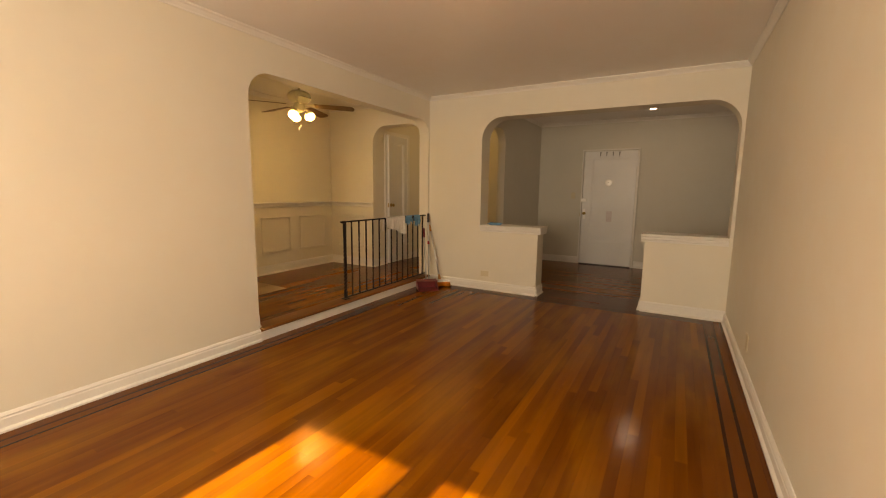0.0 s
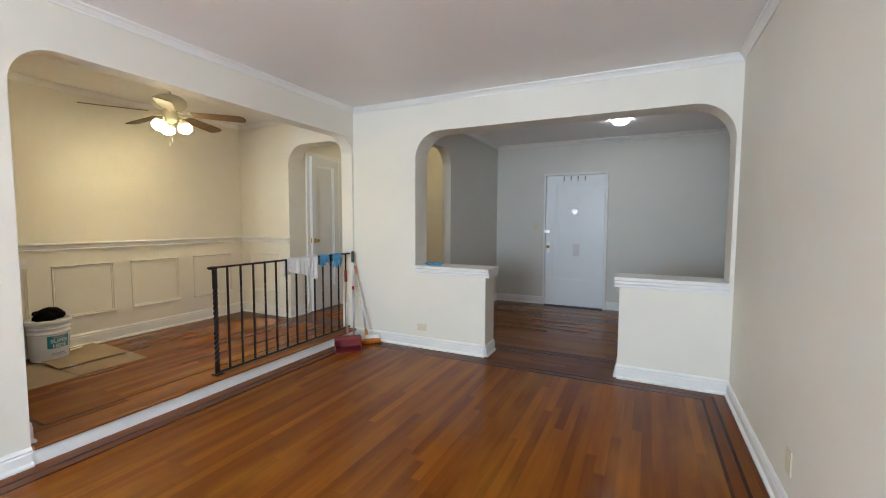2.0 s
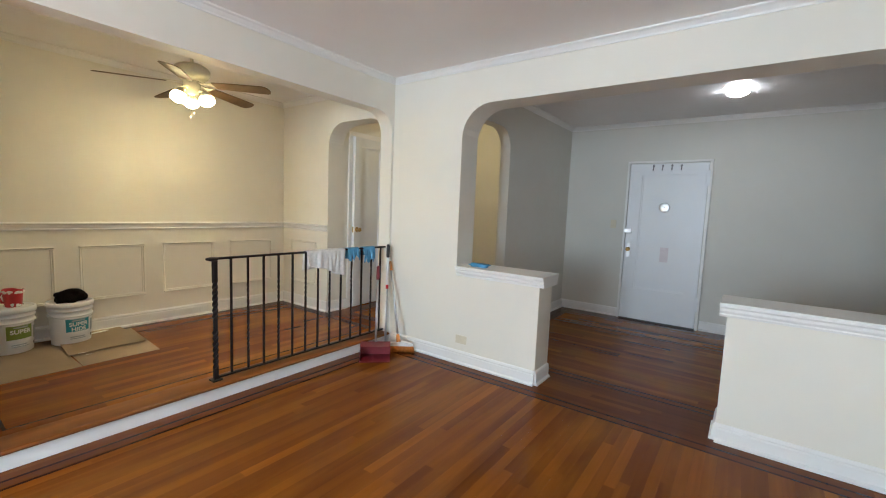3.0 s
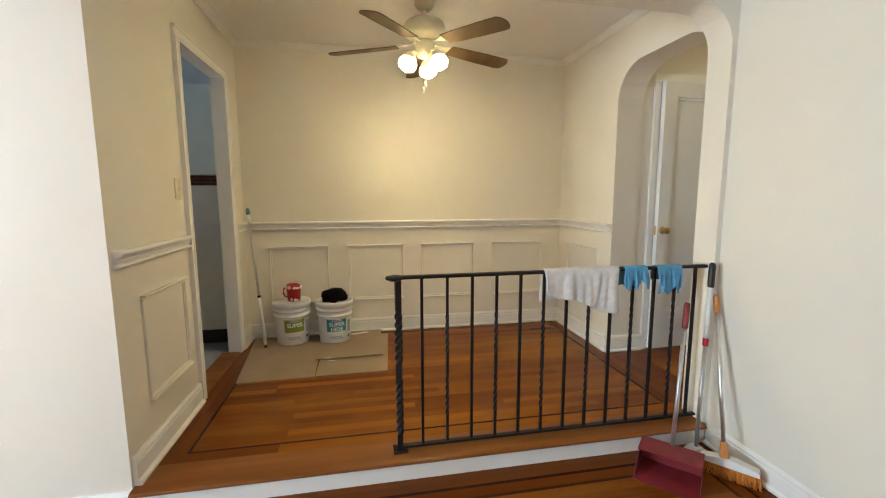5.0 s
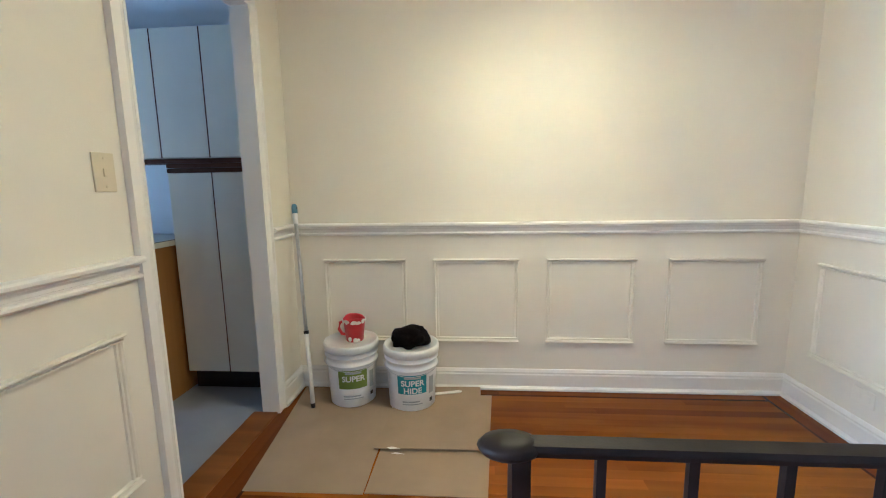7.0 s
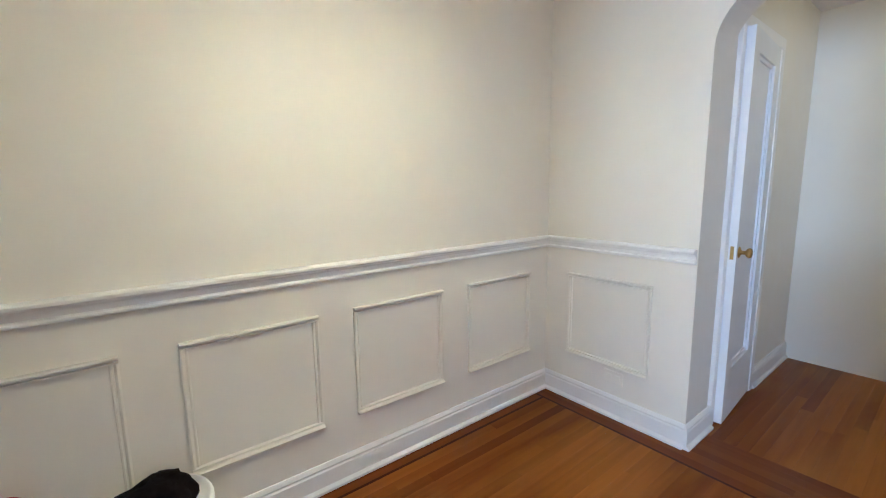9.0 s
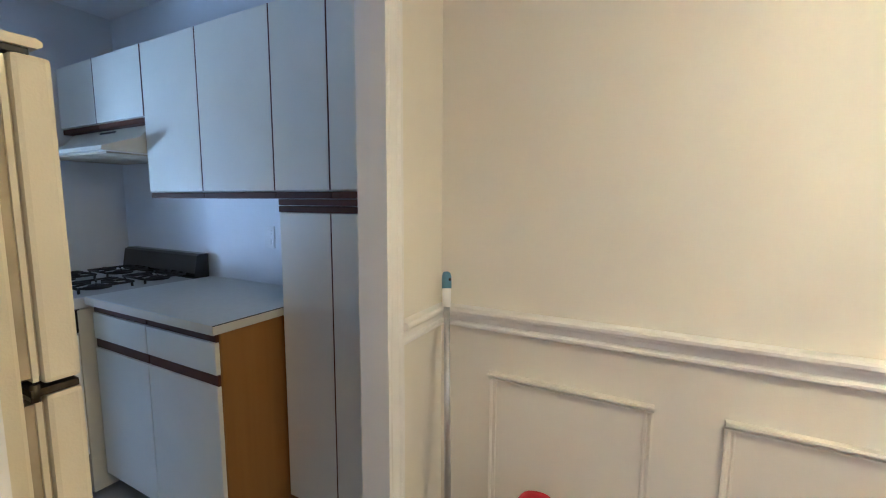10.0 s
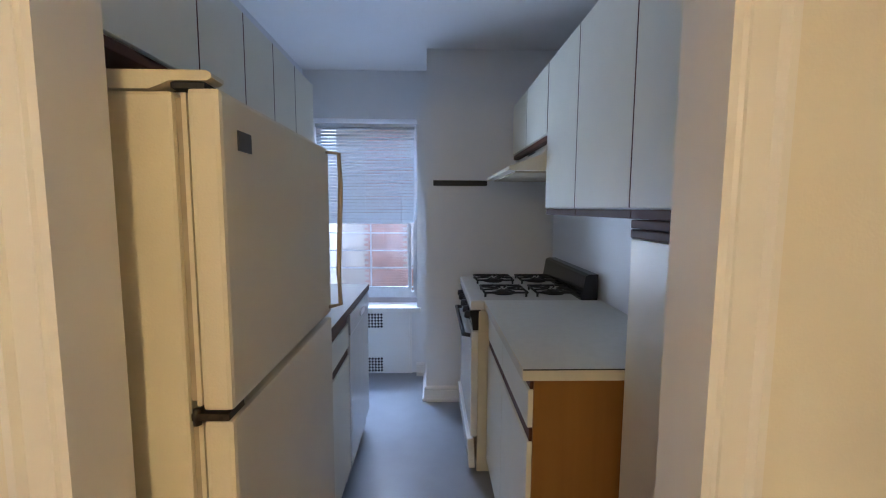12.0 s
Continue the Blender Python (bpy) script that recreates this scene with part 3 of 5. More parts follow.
# entrance door, in a thin steel surround
door = tagged(new("door_2"), "white painted steel-framed entrance door with one sunk panel and brass lock", "door", kind="structure")
door.matrix_world = pose(-1.235, 8.185, 0.012)
leaf = door_leaf(door, 0.885, 2.065, [(0.15, 0.775, 0.42, 1.925)], M_DOOR)
for x0, x1, z0, z1 in ((-0.035, -0.008, -0.012, 2.075), (0.892, 0.925, -0.012, 2.075), (-0.035, 0.925, 2.075, 2.102)):
    local_part("surround", boxed(x0, x1, -0.012, 0.045, z0, z1, bevel=0.003), M_TRIM, door)
local_part("threshold", boxed(-0.003, 0.888, -0.03, 0.045, -0.012, 0.004), M_PLASTIC_BLK, door)
for z in (0.22, 1.78):
    h = local_part("hinge", boxed(0.865, 0.905, -0.016, 0.0, z, z + 0.19, bevel=0.004), M_DOOR, door)
plate = local_part("lock_plate", boxed(0.025, 0.068, -0.010, 0.0, 0.83, 1.02, bevel=0.004), M_SATIN, door, "bright worn lock plate")
local_part("knob", knob_bm(0.046, 0.94, -0.010), M_BRASS, door, "brass knob")
local_part("deadbolt", boxed(-0.02, 0.075, -0.034, 0.0, 1.155, 1.215, bevel=0.008), M_SATIN, door, "bright metal rim lock")
ring = local_part("viewer", turn_all(lathe(bmesh.new(), [(0, 0.010), (0.052, 0.010), (0.062, 0.006), (0.064, 0)], n=24), pose(0.435, 0.022, 1.505, 90, 0, 0)), M_SATIN, door, "bright round door viewer plate")
local_part("viewer_lens", turn_all(lathe(bmesh.new(), [(0, 0.014), (0.008, 0.013), (0.009, 0.008)], n=16), pose(0.435, 0.022, 1.505, 90, 0, 0)), M_PLASTIC_BLK, door)
local_part("notice", boxed(0.43, 0.525, 0.019, 0.0215, 0.80, 0.99), M_PAPER, door, "faded pinkish paper notice")
for i in range(4):
    x = 0.275 + i * 0.106
    bm = tube(bmesh.new(), [(x, 0.0, 2.045), (x, -0.012, 2.045), (x, -0.020, 2.030), (x, -0.020, 1.995), (x, -0.030, 1.980), (x, -0.040, 1.990)], 0.006, 8)
    tube(bm, [(x - 0.012, -0.004, 2.035), (x + 0.012, -0.004, 2.035)], 0.008, 8)
    local_part("hook", bm, M_HOOK, door, "small dull metal coat hook")
structure("door_chain_plate", boxed(-1.285, -1.272, 8.218, 8.229, 0.90, 0.96, bevel=0.003), M_BRASS, "small brass strike beside the entrance door", "strike plate")

# closet door in the hall, slightly ajar
closet = tagged(new("door_3"), "white painted panelled closet door standing slightly ajar in its casing", "door", kind="structure")
closet.matrix_world = pose(-3.87, 6.245, D, 0, 0, 90)
leaf = door_leaf(closet, 0.585, 2.09, [(0.11, 0.475, 0.30, 1.98)], M_DOOR)
leaf.matrix_local = Matrix.Rotation(radians(4.0), 4, "Z") @ Matrix.Translation((-0.585, -0.016, 0.012))
for x, z in ((0.05, 0.965),):
    k = local_part("knob", knob_bm(x, z, 0.0, 0.027), M_BRASS, leaf, "round brass knob")
    s = local_part("rosette", turn_all(lathe(bmesh.new(), [(0, 0.006), (0.028, 0.004), (0.031, 0)], n=20), pose(x, 0, z, 90, 0, 0)), M_BRASS, leaf)
local_part("latch", boxed(-0.003, 0.0, 0.012, 0.028, 0.93, 1.0), M_BRASS, leaf)
for x0, x1, z0, z1 in ((-0.642, -0.592, 0, 2.105), (0.004, 0.062, 0, 2.105), (-0.642, 0.062, 2.105, 2.165)):
    local_part("casing", boxed(x0, x1, -0.022, 0.0, z0, z1, bevel=0.004), M_TRIM, closet)


# ---- switches and outlets ----
def wall_plate(name, at, turn, label, category, toggles, mat=M_PLATE):
    home = thing(name, at, label, category)
    home.matrix_world = pose(*at, 0, 0, turn)
    local_part("plate", boxed(-0.037, 0.037, -0.006, 0, -0.058, 0.058, bevel=0.003), mat, home)
    for x, z, w, h in toggles:
        local_part("toggle" if "switch" in name else "socket", boxed(x - w, x + w, -0.010 if "switch" in name else -0.008, -0.004, z - h, z + h, bevel=0.0015), mat, home)
    for z in (-0.042, 0.042):
        local_part("screw", turn_all(lathe(bmesh.new(), [(0, 0.0015), (0.003, 0.001), (0.0035, 0)], n=10), pose(0, -0.006, z, 90, 0, 0)), mat, home)
    return home


two = ((0, 0.024, 0.016, 0.014), (0, -0.024, 0.016, 0.014))
o = wall_plate("wall_outlet", (-1.905, YN, 0.222), 0, "almond plastic wall outlet low on the half wall", "outlet", two)
o.matrix_world = pose(-1.905, YN, 0.222, 0, 90, 0)
wall_plate("wall_outlet", (XR, 3.75, 0.262), -90, "pale outlet plate low on the long wall", "outlet", two)
o = wall_plate("wall_outlet", (-4.256, 5.30, 0.366), 0, "cream painted outlet plate on the dining wainscot", "outlet", two, M_WAINSCOT)
o.matrix_world = pose(-4.256, 5.30, 0.352, 0, 90, 0)
wall_plate("light_switch", (-3.489, 2.395, 1.405), 180, "almond light switch plate beside the kitchen doorway", "switch", ((0, 0, 0.006, 0.012),))
wall_plate("light_switch", (-1.415, 8.23, 1.275), 0, "grey-beige switch plate beside the entrance door", "switch", ((0, 0, 0.006, 0.012),))
wall_plate("wall_outlet", (-4.93, 1.30, 1.31), 90, "white outlet above the kitchen counter", "outlet", two, M_PLASTIC_W)


# ---- living room windows, behind the walk ----
for i, (a, b) in enumerate(wins):
    home = structure("window_%d" % (i + 1), boxed(a, a + 0.04, YS - 0.14, YS - 0.06, WZ0 + 0.04, WZ1 - 0.04), M_TRIM, "white painted double-hung window", "window")
    part("side_member", boxed(b - 0.04, b, YS - 0.14, YS - 0.06, WZ0 + 0.04, WZ1 - 0.04), M_TRIM, home)
    part("top_member", boxed(a, b, YS - 0.14, YS - 0.06, WZ1 - 0.04, WZ1), M_TRIM, home)
    part("bottom_member", boxed(a, b, YS - 0.14, YS - 0.06, WZ0, WZ0 + 0.04), M_TRIM, home)
    part("meeting_rail", boxed(a + 0.04, b - 0.04, YS - 0.125, YS - 0.075, 1.40, 1.44), M_TRIM, home)
    part("window_sill", boxed(a - 0.05, b + 0.05, YS - 0.06, YS + 0.05, WZ0 - 0.03, WZ0 - 0.002, bevel=0.006), M_TRIM, home)
    pane = part("pane", boxed(a + 0.04, b - 0.04, YS - 0.102, YS - 0.098, WZ0 + 0.04, WZ1 - 0.04), M_GLASS, home)
    pane.visible_shadow = False


# ---- dining room ----
def bar(bm, x, y, z0, z1, s, twists=()):
    """A square iron bar, twisted between the given heights."""
    zs = [z0]
    for a, b in twists:
        n = max(6, int((b - a) / 0.010))
        zs += [a + (b - a) * i / n for i in range(n + 1)]
    zs.append(z1)
    rings, turn = [], 0.0
    for i, z in enumerate(zs):
        if i and any(a - 1e-6 <= zs[i - 1] and z <= b + 1e-6 for a, b in twists):
            turn += (z - zs[i - 1]) * 2 * math.pi / 0.165
        rings.append([bm.verts.new((x + s * 0.7071 * math.cos(turn + math.pi / 4 + k * math.pi / 2), y + s * 0.7071 * math.sin(turn + math.pi / 4 + k * math.pi / 2), z)) for k in range(4)])
    for q, w in zip(rings, rings[1:]):
        for k in range(4):
            bm.faces.new((q[k], q[(k + 1) % 4], w[(k + 1) % 4], w[k]))
    bm.faces.new(rings[0][::-1])
    bm.faces.new(rings[-1])
    return bm


RX, RT = -2.858, 0.982
rail = thing("iron_railing", (RX, 4.38, D), "black wrought-iron railing with twisted balusters along the step", "railing")
part("newel_post", bar(bmesh.new(), RX, 3.556, D + 0.010, RT - 0.012, 0.027, ((0.20, 0.48), (0.56, 0.82))), M_IRON, rail)
part("foot_plate", boxed(RX - 0.035, RX + 0.035, 3.521, 3.591, D, D + 0.010, bevel=0.003), M_IRON, rail)
part("bottom_rail", boxed(RX - 0.013, RX + 0.013, 3.56, 5.225, 0.126, 0.138, bevel=0.002), M_IRON, rail)
bm = prism(bmesh.new(), [(-0.017, -0.006), (0.017, -0.006), (0.019, 0.002), (0.014, 0.009), (-0.014, 0.009), (-0.019, 0.002)], 3.56, 5.225, lambda u, v, a: (RX + u, a, RT + v))
part("handrail", bm, M_IRON, rail)
bm = lathe(bmesh.new(), [(0, -0.016), (0.018, -0.014), (0.033, -0.006), (0.037, 0.002), (0.032, 0.009), (0.016, 0.013), (0, 0.014)], n=20)
turn_all(bm, pose(RX, 3.542, RT - 0.001) @ Matrix.Diagonal((0.9, 1.25, 1.0, 1.0)))
part("scroll_end", bm, M_IRON, rail)
for k in range(13):
    y = 3.669 + 0.1247 * k
    part("baluster", bar(bmesh.new(), RX, y, 0.134, RT - 0.004, 0.0132, ((0.27, 0.48), (0.60, 0.80)) if k % 2 else ()), M_IRON, rail)


def cloth_over_rail(name, y0, y1, drop_front, drop_back, mat, label, category, fingers=0, seed=1, thick=0.004):
    """A cloth or glove hung over the handrail: rows go up the front, over the bar and down the back."""
    rnd = random.Random(seed)
    ph = [rnd.uniform(0, 6.28) for _ in range(4)]
    nu = 36
    bm = bmesh.new()
    grid = []
    path = [i / 26 for i in range(27)]
    for iu in range(nu + 1):
        u = iu / nu
        col = []
        df, db = drop_front(u), drop_back(u)
        for s in path:
            if s < 0.42:
                d = df * (1 - s / 0.42)
                z, x = RT - d, RX + 0.023
            elif s > 0.58:
                d = db * ((s - 0.58) / 0.42)
                z, x = RT - d, RX - 0.023
            else:
                d = 0
                a = (s - 0.42) / 0.16 * math.pi
                z, x = RT + 0.012 * math.sin(a) + 0.002, RX + 0.023 * math.cos(a)
            side = 1 if s <= 0.5 else -1
            fold = 0.010 * math.sin(u * 19 + ph[0] + d * 6) + 0.007 * math.sin(u * 33 + ph[1] - d * 9)
            k = min(1.0, d / 0.06)
            x += side * (abs(fold) + 0.35 * fold) * k
            y = y0 + (y1 - y0) * u + 0.010 * k * math.sin(u * 9 + ph[2] + d * 7)
            col.append(bm.verts.new((x, y, z)))
        grid.append(col)
    for a, b in zip(grid, grid[1:]):
        for i in range(len(path) - 1):
            f = bm.faces.new((a[i], a[i + 1], b[i + 1], b[i]))
            f.smooth = True
    ob = part(name, bm, mat)
    mod = ob.modifiers.new("thickness", "SOLIDIFY")
    mod.thickness = thick
    mod.offset = 1.0
    return tagged(ob, label, category)


cloth_over_rail("cleaning_towel", 4.285, 4.69, lambda u: 0.10 + 0.135 * u + 0.006 * math.sin(u * 11), lambda u: 0.16 - 0.05 * u, M_TOWEL, "white terry cleaning towel draped over the iron railing", "towel", seed=3, thick=0.006)
cloth_over_rail("rubber_glove", 4.725, 4.855, lambda u: 0.05 + 0.055 * abs(math.sin(u * 7.5 + 0.5)), lambda u: 0.09, M_GLOVE, "blue rubber glove hung over the iron railing", "glove", seed=5)
cloth_over_rail("rubber_glove", 4.915, 5.06, lambda u: 0.085 + 0.055 * abs(math.sin(u * 8.2 + 0.9)), lambda u: 0.07, M_GLOVE, "blue rubber glove with dangling fingers over the railing", "glove", seed=8)


def crumpled(name, cx, cy, cz, rx, ry, rz, mat, label, category, seed, rough=0.5, n=3):
    bm = bmesh.new()
    bmesh.ops.create_icosphere(bm, subdivisions=n, radius=1.0)
    off = Vector((seed * 3.1, seed * 1.7, seed * 0.9))
    for v in bm.verts:
        d = 1 + rough * noise.noise(v.co * 1.6 + off) + rough * 0.5 * noise.noise(v.co * 4.2 + off)
        p = v.co * d
        v.co = Vector((cx + rx * p.x, cy + ry * p.y, cz + max(-0.55, p.z) * rz + 0.55 * rz))
    for f in bm.faces:
        f.smooth = True
    return tagged(part(name, bm, mat), label, category)


def pail(cx, cy, turn, label_mat, label, words):
    """A five-gallon paint pail with ribs, lid, wire bail and a printed label that faces along +x before the turn."""
    home = thing("paint_bucket", (cx, cy, D + 0.004), label, "bucket", "paint buckets")
    z = D + 0.004
    body = [(0, 0), (0.124, 0), (0.130, 0.006), (0.1395, 0.235), (0.1395, 0.24), (0.150, 0.243), (0.150, 0.252), (0.142, 0.255), (0.143, 0.285), (0.152, 0.288), (0.152, 0.297), (0.144, 0.300), (0.146, 0.335), (0.136, 0.335), (0, 0.335)]
    part("body", lathe(bmesh.new(), [(r, z + h) for r, h in body], cx, cy, 48), M_PAIL, home)
    lid = [(0.149, 0.318), (0.157, 0.320), (0.158, 0.352), (0.154, 0.362), (0.146, 0.364), (0.140, 0.356), (0.060, 0.354), (0, 0.354)]
    part("lid", lathe(bmesh.new(), [(r, z + h) for r, h in lid], cx, cy, 48), M_PAIL, home)
    a0 = radians(turn)
    # bail and its ears
    bm = bmesh.new()
    pts = []
    for i in range(13):
        t = math.pi * i / 12
        u, w = 0.158 * math.cos(t), 0.158 * math.sin(t)
        pts.append((cx + math.cos(a0) * w - math.sin(a0) * u, cy + math.sin(a0) * w + math.cos(a0) * u, z + 0.27 - 0.045 * math.sin(t)))
    part("bail", tube(bm, pts, 0.0018, 6), M_ALU, home, "thin wire bail")

    def sheet(u0, u1, h0, h1, lift):
        bm = bmesh.new()
        n = max(2, int((u1 - u0) / 0.01))
        q = []
        for i in range(n + 1):
            a = a0 + (u0 + (u1 - u0) * i / n) / 0.137
            q.append([bm.verts.new((cx + (0.1305 + 0.0405 * (h - 0.006) + lift) * math.cos(a), cy + (0.1305 + 0.0405 * (h - 0.006) + lift) * math.sin(a), z + h)) for h in (h0, h1)])
        for a, b in zip(q, q[1:]):
            bm.faces.new((a[0], b[0], b[1], a[1])).smooth = True
        return bm
    lab = part("label", sheet(-0.085, 0.080, 0.115, 0.225, 0.0012), label_mat, home, "printed paint label")
    part("logo_bar", sheet(-0.045, 0.045, 0.203, 0.214, 0.0020), M_LABEL_G, lab)
    for u0, u1, h0, h1 in ((-0.070, 0.060, 0.088, 0.106), (-0.060, 0.040, 0.066, 0.074), (-0.060, 0.055, 0.052, 0.058), (0.098, 0.135, 0.10, 0.20)):
        part("print_bar", sheet(u0, u1, h0, h1, 0.0014), M_LABEL_G if h0 < 0.08 or u0 > 0.09 else M_LABEL_W, home)
    part("print_mark", sheet(0.105, 0.128, 0.050, 0.072, 0.0014), M_PLASTIC_BLK, home)
    for word, h, size, du in words:
        cu = bpy.data.curves.new("word", "FONT")
        cu.body, cu.size, cu.align_x, cu.extrude = word, size, "CENTER", 0.0
        cu.offset = size * 0.03
        tmp = bpy.data.objects.new("word", cu)
        scene.collection.objects.link(tmp)
        me = bpy.data.meshes.new_from_object(tmp.evaluated_get(bpy.context.evaluated_depsgraph_get()))
        bpy.data.objects.remove(tmp)
        bm = bmesh.new()
        bm.from_mesh(me)
        bmesh.ops.subdivide_edges(bm, edges=[e for e in bm.edges if e.calc_length() > 0.02], cuts=2)
        for v in bm.verts:
            a = a0 + (v.co.x + du) / 0.137
            hh = h + v.co.y
            r = 0.1305 + 0.0405 * (hh - 0.006) + 0.0026
            v.co = Vector((cx + r * math.cos(a), cy + r * math.sin(a), z + hh))
        part("lettering", bm, M_LABEL_W, lab)
    return home


pail(-4.59, 2.775, 18, M_GREEN, "white plastic paint bucket with a green label on cardboard", [("SUPER", 0.160, 0.046, 0.0)])
pail(-4.545, 3.135, 10, M_TEAL, "white plastic paint bucket with a teal label on cardboard", [("SUPER", 0.163, 0.046, 0.0), ("HIDE", 0.120, 0.046, 0.0)])
# red pouring cup with dried paint on the first pail
LZ = D + 0.004 + 0.358
cup = thing("paint_cup", (-4.585, 2.80, LZ), "red plastic paint cup smeared with white paint on a bucket", "cup")
bm = lathe(bmesh.new(), [(0, 0), (0.046, 0), (0.050, 0.004), (0.063, 0.128), (0.066, 0.134), (0.062, 0.136), (0.058, 0.128), (0.046, 0.008), (0, 0.008)], n=28)
for v in bm.verts:
    if v.co.z > 0.12:
        v.co.z += 0.008 * math.sin(math.atan2(v.co.y, v.co.x) * 2 + 0.6) + 0.002 * math.sin(math.atan2(v.co.y, v.co.x) * 5)
part("cup_body", turn_all(bm, pose(-4.585, 2.80, LZ)), M_REDCUP, cup)
bm = tube(bmesh.new(), [(-4.563, 2.745, LZ + 0.120), (-4.552, 2.726, LZ + 0.114), (-4.550, 2.720, LZ + 0.078), (-4.560, 2.734, LZ + 0.045), (-4.568, 2.752, LZ + 0.040)], 0.009, 8)
part("handle", bm, M_REDCUP, cup)
rnd = random.Random(4)
for k in range(30):
    a = radians(rnd.uniform(-120, 110))
    h = rnd.choice((0.126, 0.118, 0.122, 0.128, 0.014, 0.020, rnd.uniform(0.03, 0.11)))
    r = 0.0515 + 0.0104 * h / 0.1 + 0.002
    bm = bmesh.new()
    bmesh.ops.create_icosphere(bm, subdivisions=2, radius=1.0)
    for v in bm.verts:
        v.co *= 1 + 0.4 * noise.noise(v.co * 2 + Vector((k, 0, 0)))
    turn_all(bm, pose(-4.585 + r * math.cos(a), 2.80 + r * math.sin(a), LZ + h, 0, 0, math.degrees(a)) @ Matrix.Diagonal((0.0022, rnd.uniform(0.010, 0.022), rnd.uniform(0.006, 0.014), 1)))
    part("paint_smear", bm, M_SPLASH, cup, "dried white paint")
crumpled("wadded_cloth", -4.535, 3.135, LZ - 0.002, 0.090, 0.112, 0.072, M_DARKCLOTH, "black knitted cloth wadded up on a bucket lid", "cloth", 6, 0.32, 4)


def flat_sheet(name, outline, z, t, mat, label, category):
    """A flat board of irregular outline, its edges slightly wavy."""
    pts = []
    for i, (a, b) in enumerate(zip(outline, outline[1:] + outline[:1])):
        for k in range(6):
            f = k / 6
            pts.append((a[0] + (b[0] - a[0]) * f + 0.003 * noise.noise(Vector((i * 3 + f * 4, z * 90, 0))), a[1] + (b[1] - a[1]) * f + 0.003 * noise.noise(Vector((i * 5 + f * 4, 7, z * 90)))))
    return tagged(part(name, prism(bmesh.new(), pts, z, z + t, lambda u, v, a: (u, v, a)), mat), label, category, "cardboard sheets")


flat_sheet("cardboard_sheet", [(-3.800, 2.530), (-3.806, 3.037), (-4.10, 3.035), (-4.70, 3.045), (-4.70, 2.440)], D + 0.0005, 0.0035, M_CARD, "flattened brown cardboard sheet under the paint buckets", "cardboard")
flat_sheet("cardboard_sheet", [(-3.812, 3.042), (-3.812, 3.545), (-4.64, 3.595), (-4.62, 3.050)], D + 0.0005, 0.0035, M_CARD, "flattened brown cardboard sheet lying on the oak floor", "cardboard")
flat_sheet("cardboard_sheet", [(-4.085, 3.018), (-4.098, 3.530), (-4.712, 3.530), (-4.70, 3.060)], D + 0.0150, 0.0045, M_CARD, "smaller cardboard sheet lying on the others, edge lifted", "cardboard")
flat_sheet("paint_stirrer", [(-4.600, 3.262), (-4.622, 3.258), (-4.660, 3.400), (-4.650, 3.420), (-4.634, 3.410)], D + 0.0197, 0.004, M_SPLASH, "white paint-covered stirring stick on the cardboard", "stick")
rnd = random.Random(11)
for k in range(2):
    x, y = rnd.uniform(-4.25, -3.9), rnd.uniform(2.6, 3.45)
    zz = D + 0.0042 if y < 3.0 or x > -4.08 else D + 0.0197
    flat_sheet("paint_drip", [(x, y), (x + rnd.uniform(0.004, 0.012), y + 0.02), (x + 0.006, y + rnd.uniform(0.05, 0.09)), (x - 0.006, y + 0.03)], zz, 0.0008, M_SPLASH, "dried white paint drip on the cardboard", "paint drip")

# extension pole in the corner
P0, P1 = Vector((-4.452, 2.580, D + 0.006)), Vector((-4.695, 2.440, 1.262))
along = lambda t: tuple(P0.lerp(P1, t))
pole = thing("extension_pole", tuple(P0), "grey and white telescopic paint pole leaning in the corner", "pole")
part("end_plug", tube(bmesh.new(), [along(0), along(0.022)], [0.011, 0.013], 12), M_PLASTIC_BLK, pole)
part("outer_tube", tube(bmesh.new(), [along(0.022), along(0.355)], 0.0125, 14), M_PLASTIC_W, pole)
part("collar", tube(bmesh.new(), [along(0.355), along(0.37)], 0.0145, 14), M_PLASTIC_BLK, pole)
part("inner_tube", tube(bmesh.new(), [along(0.37), along(0.90)], 0.0105, 14), M_ALU, pole)
part("neck", tube(bmesh.new(), [along(0.90), along(0.952)], 0.0145, 14), M_PLASTIC_W, pole)
tip = part("tip", tube(bmesh.new(), [along(0.952), along(0.985), along(0.996), along(1.0)], [0.0165, 0.0165, 0.013, 0.007], 14), M_BLUECAP, pole, "blue-grey hanging cap")
hx = Vector(along(0.978))
# dark disc on the solid tip, painted shade of the hanging hole
part("hang_hole", turn_all(lathe(bmesh.new(), [(0, 0.0175), (0.005, 0.0172), (0.006, 0.012)], n=12), Matrix.Translation(hx) @ Vector((0.35, 1.0, 0.1)).to_track_quat("Z", "Y").to_matrix().to_4x4()), M_HOLE_SHADE, tip)

# ---- ceiling fan ----
FX, FY, FZ = -3.80, 3.83, 2.62
fan = thing("ceiling_fan", (FX, FY, FZ), "cream ceiling fan with five brown blades and three lit glass shades", "ceiling fan")
fp = lambda prof: lathe(bmesh.new(), [(r, FZ + z) for r, z in prof], FX, FY, 36)
part("canopy", fp([(0.065, 0), (0.066, -0.020), (0.045, -0.050), (0.020, -0.058), (0, -0.058)]), M_FANBODY, fan)
part("downrod", fp([(0.013, -0.05), (0.013, -0.125)]), M_FANBODY, fan)
part("motor_housing", fp([(0, -0.095), (0.030, -0.097), (0.085, -0.112), (0.126, -0.135), (0.138, -0.160), (0.136, -0.190), (0.120, -0.215), (0.095, -0.235), (0.060, -0.245), (0, -0.245)]), M_FANBODY, fan)
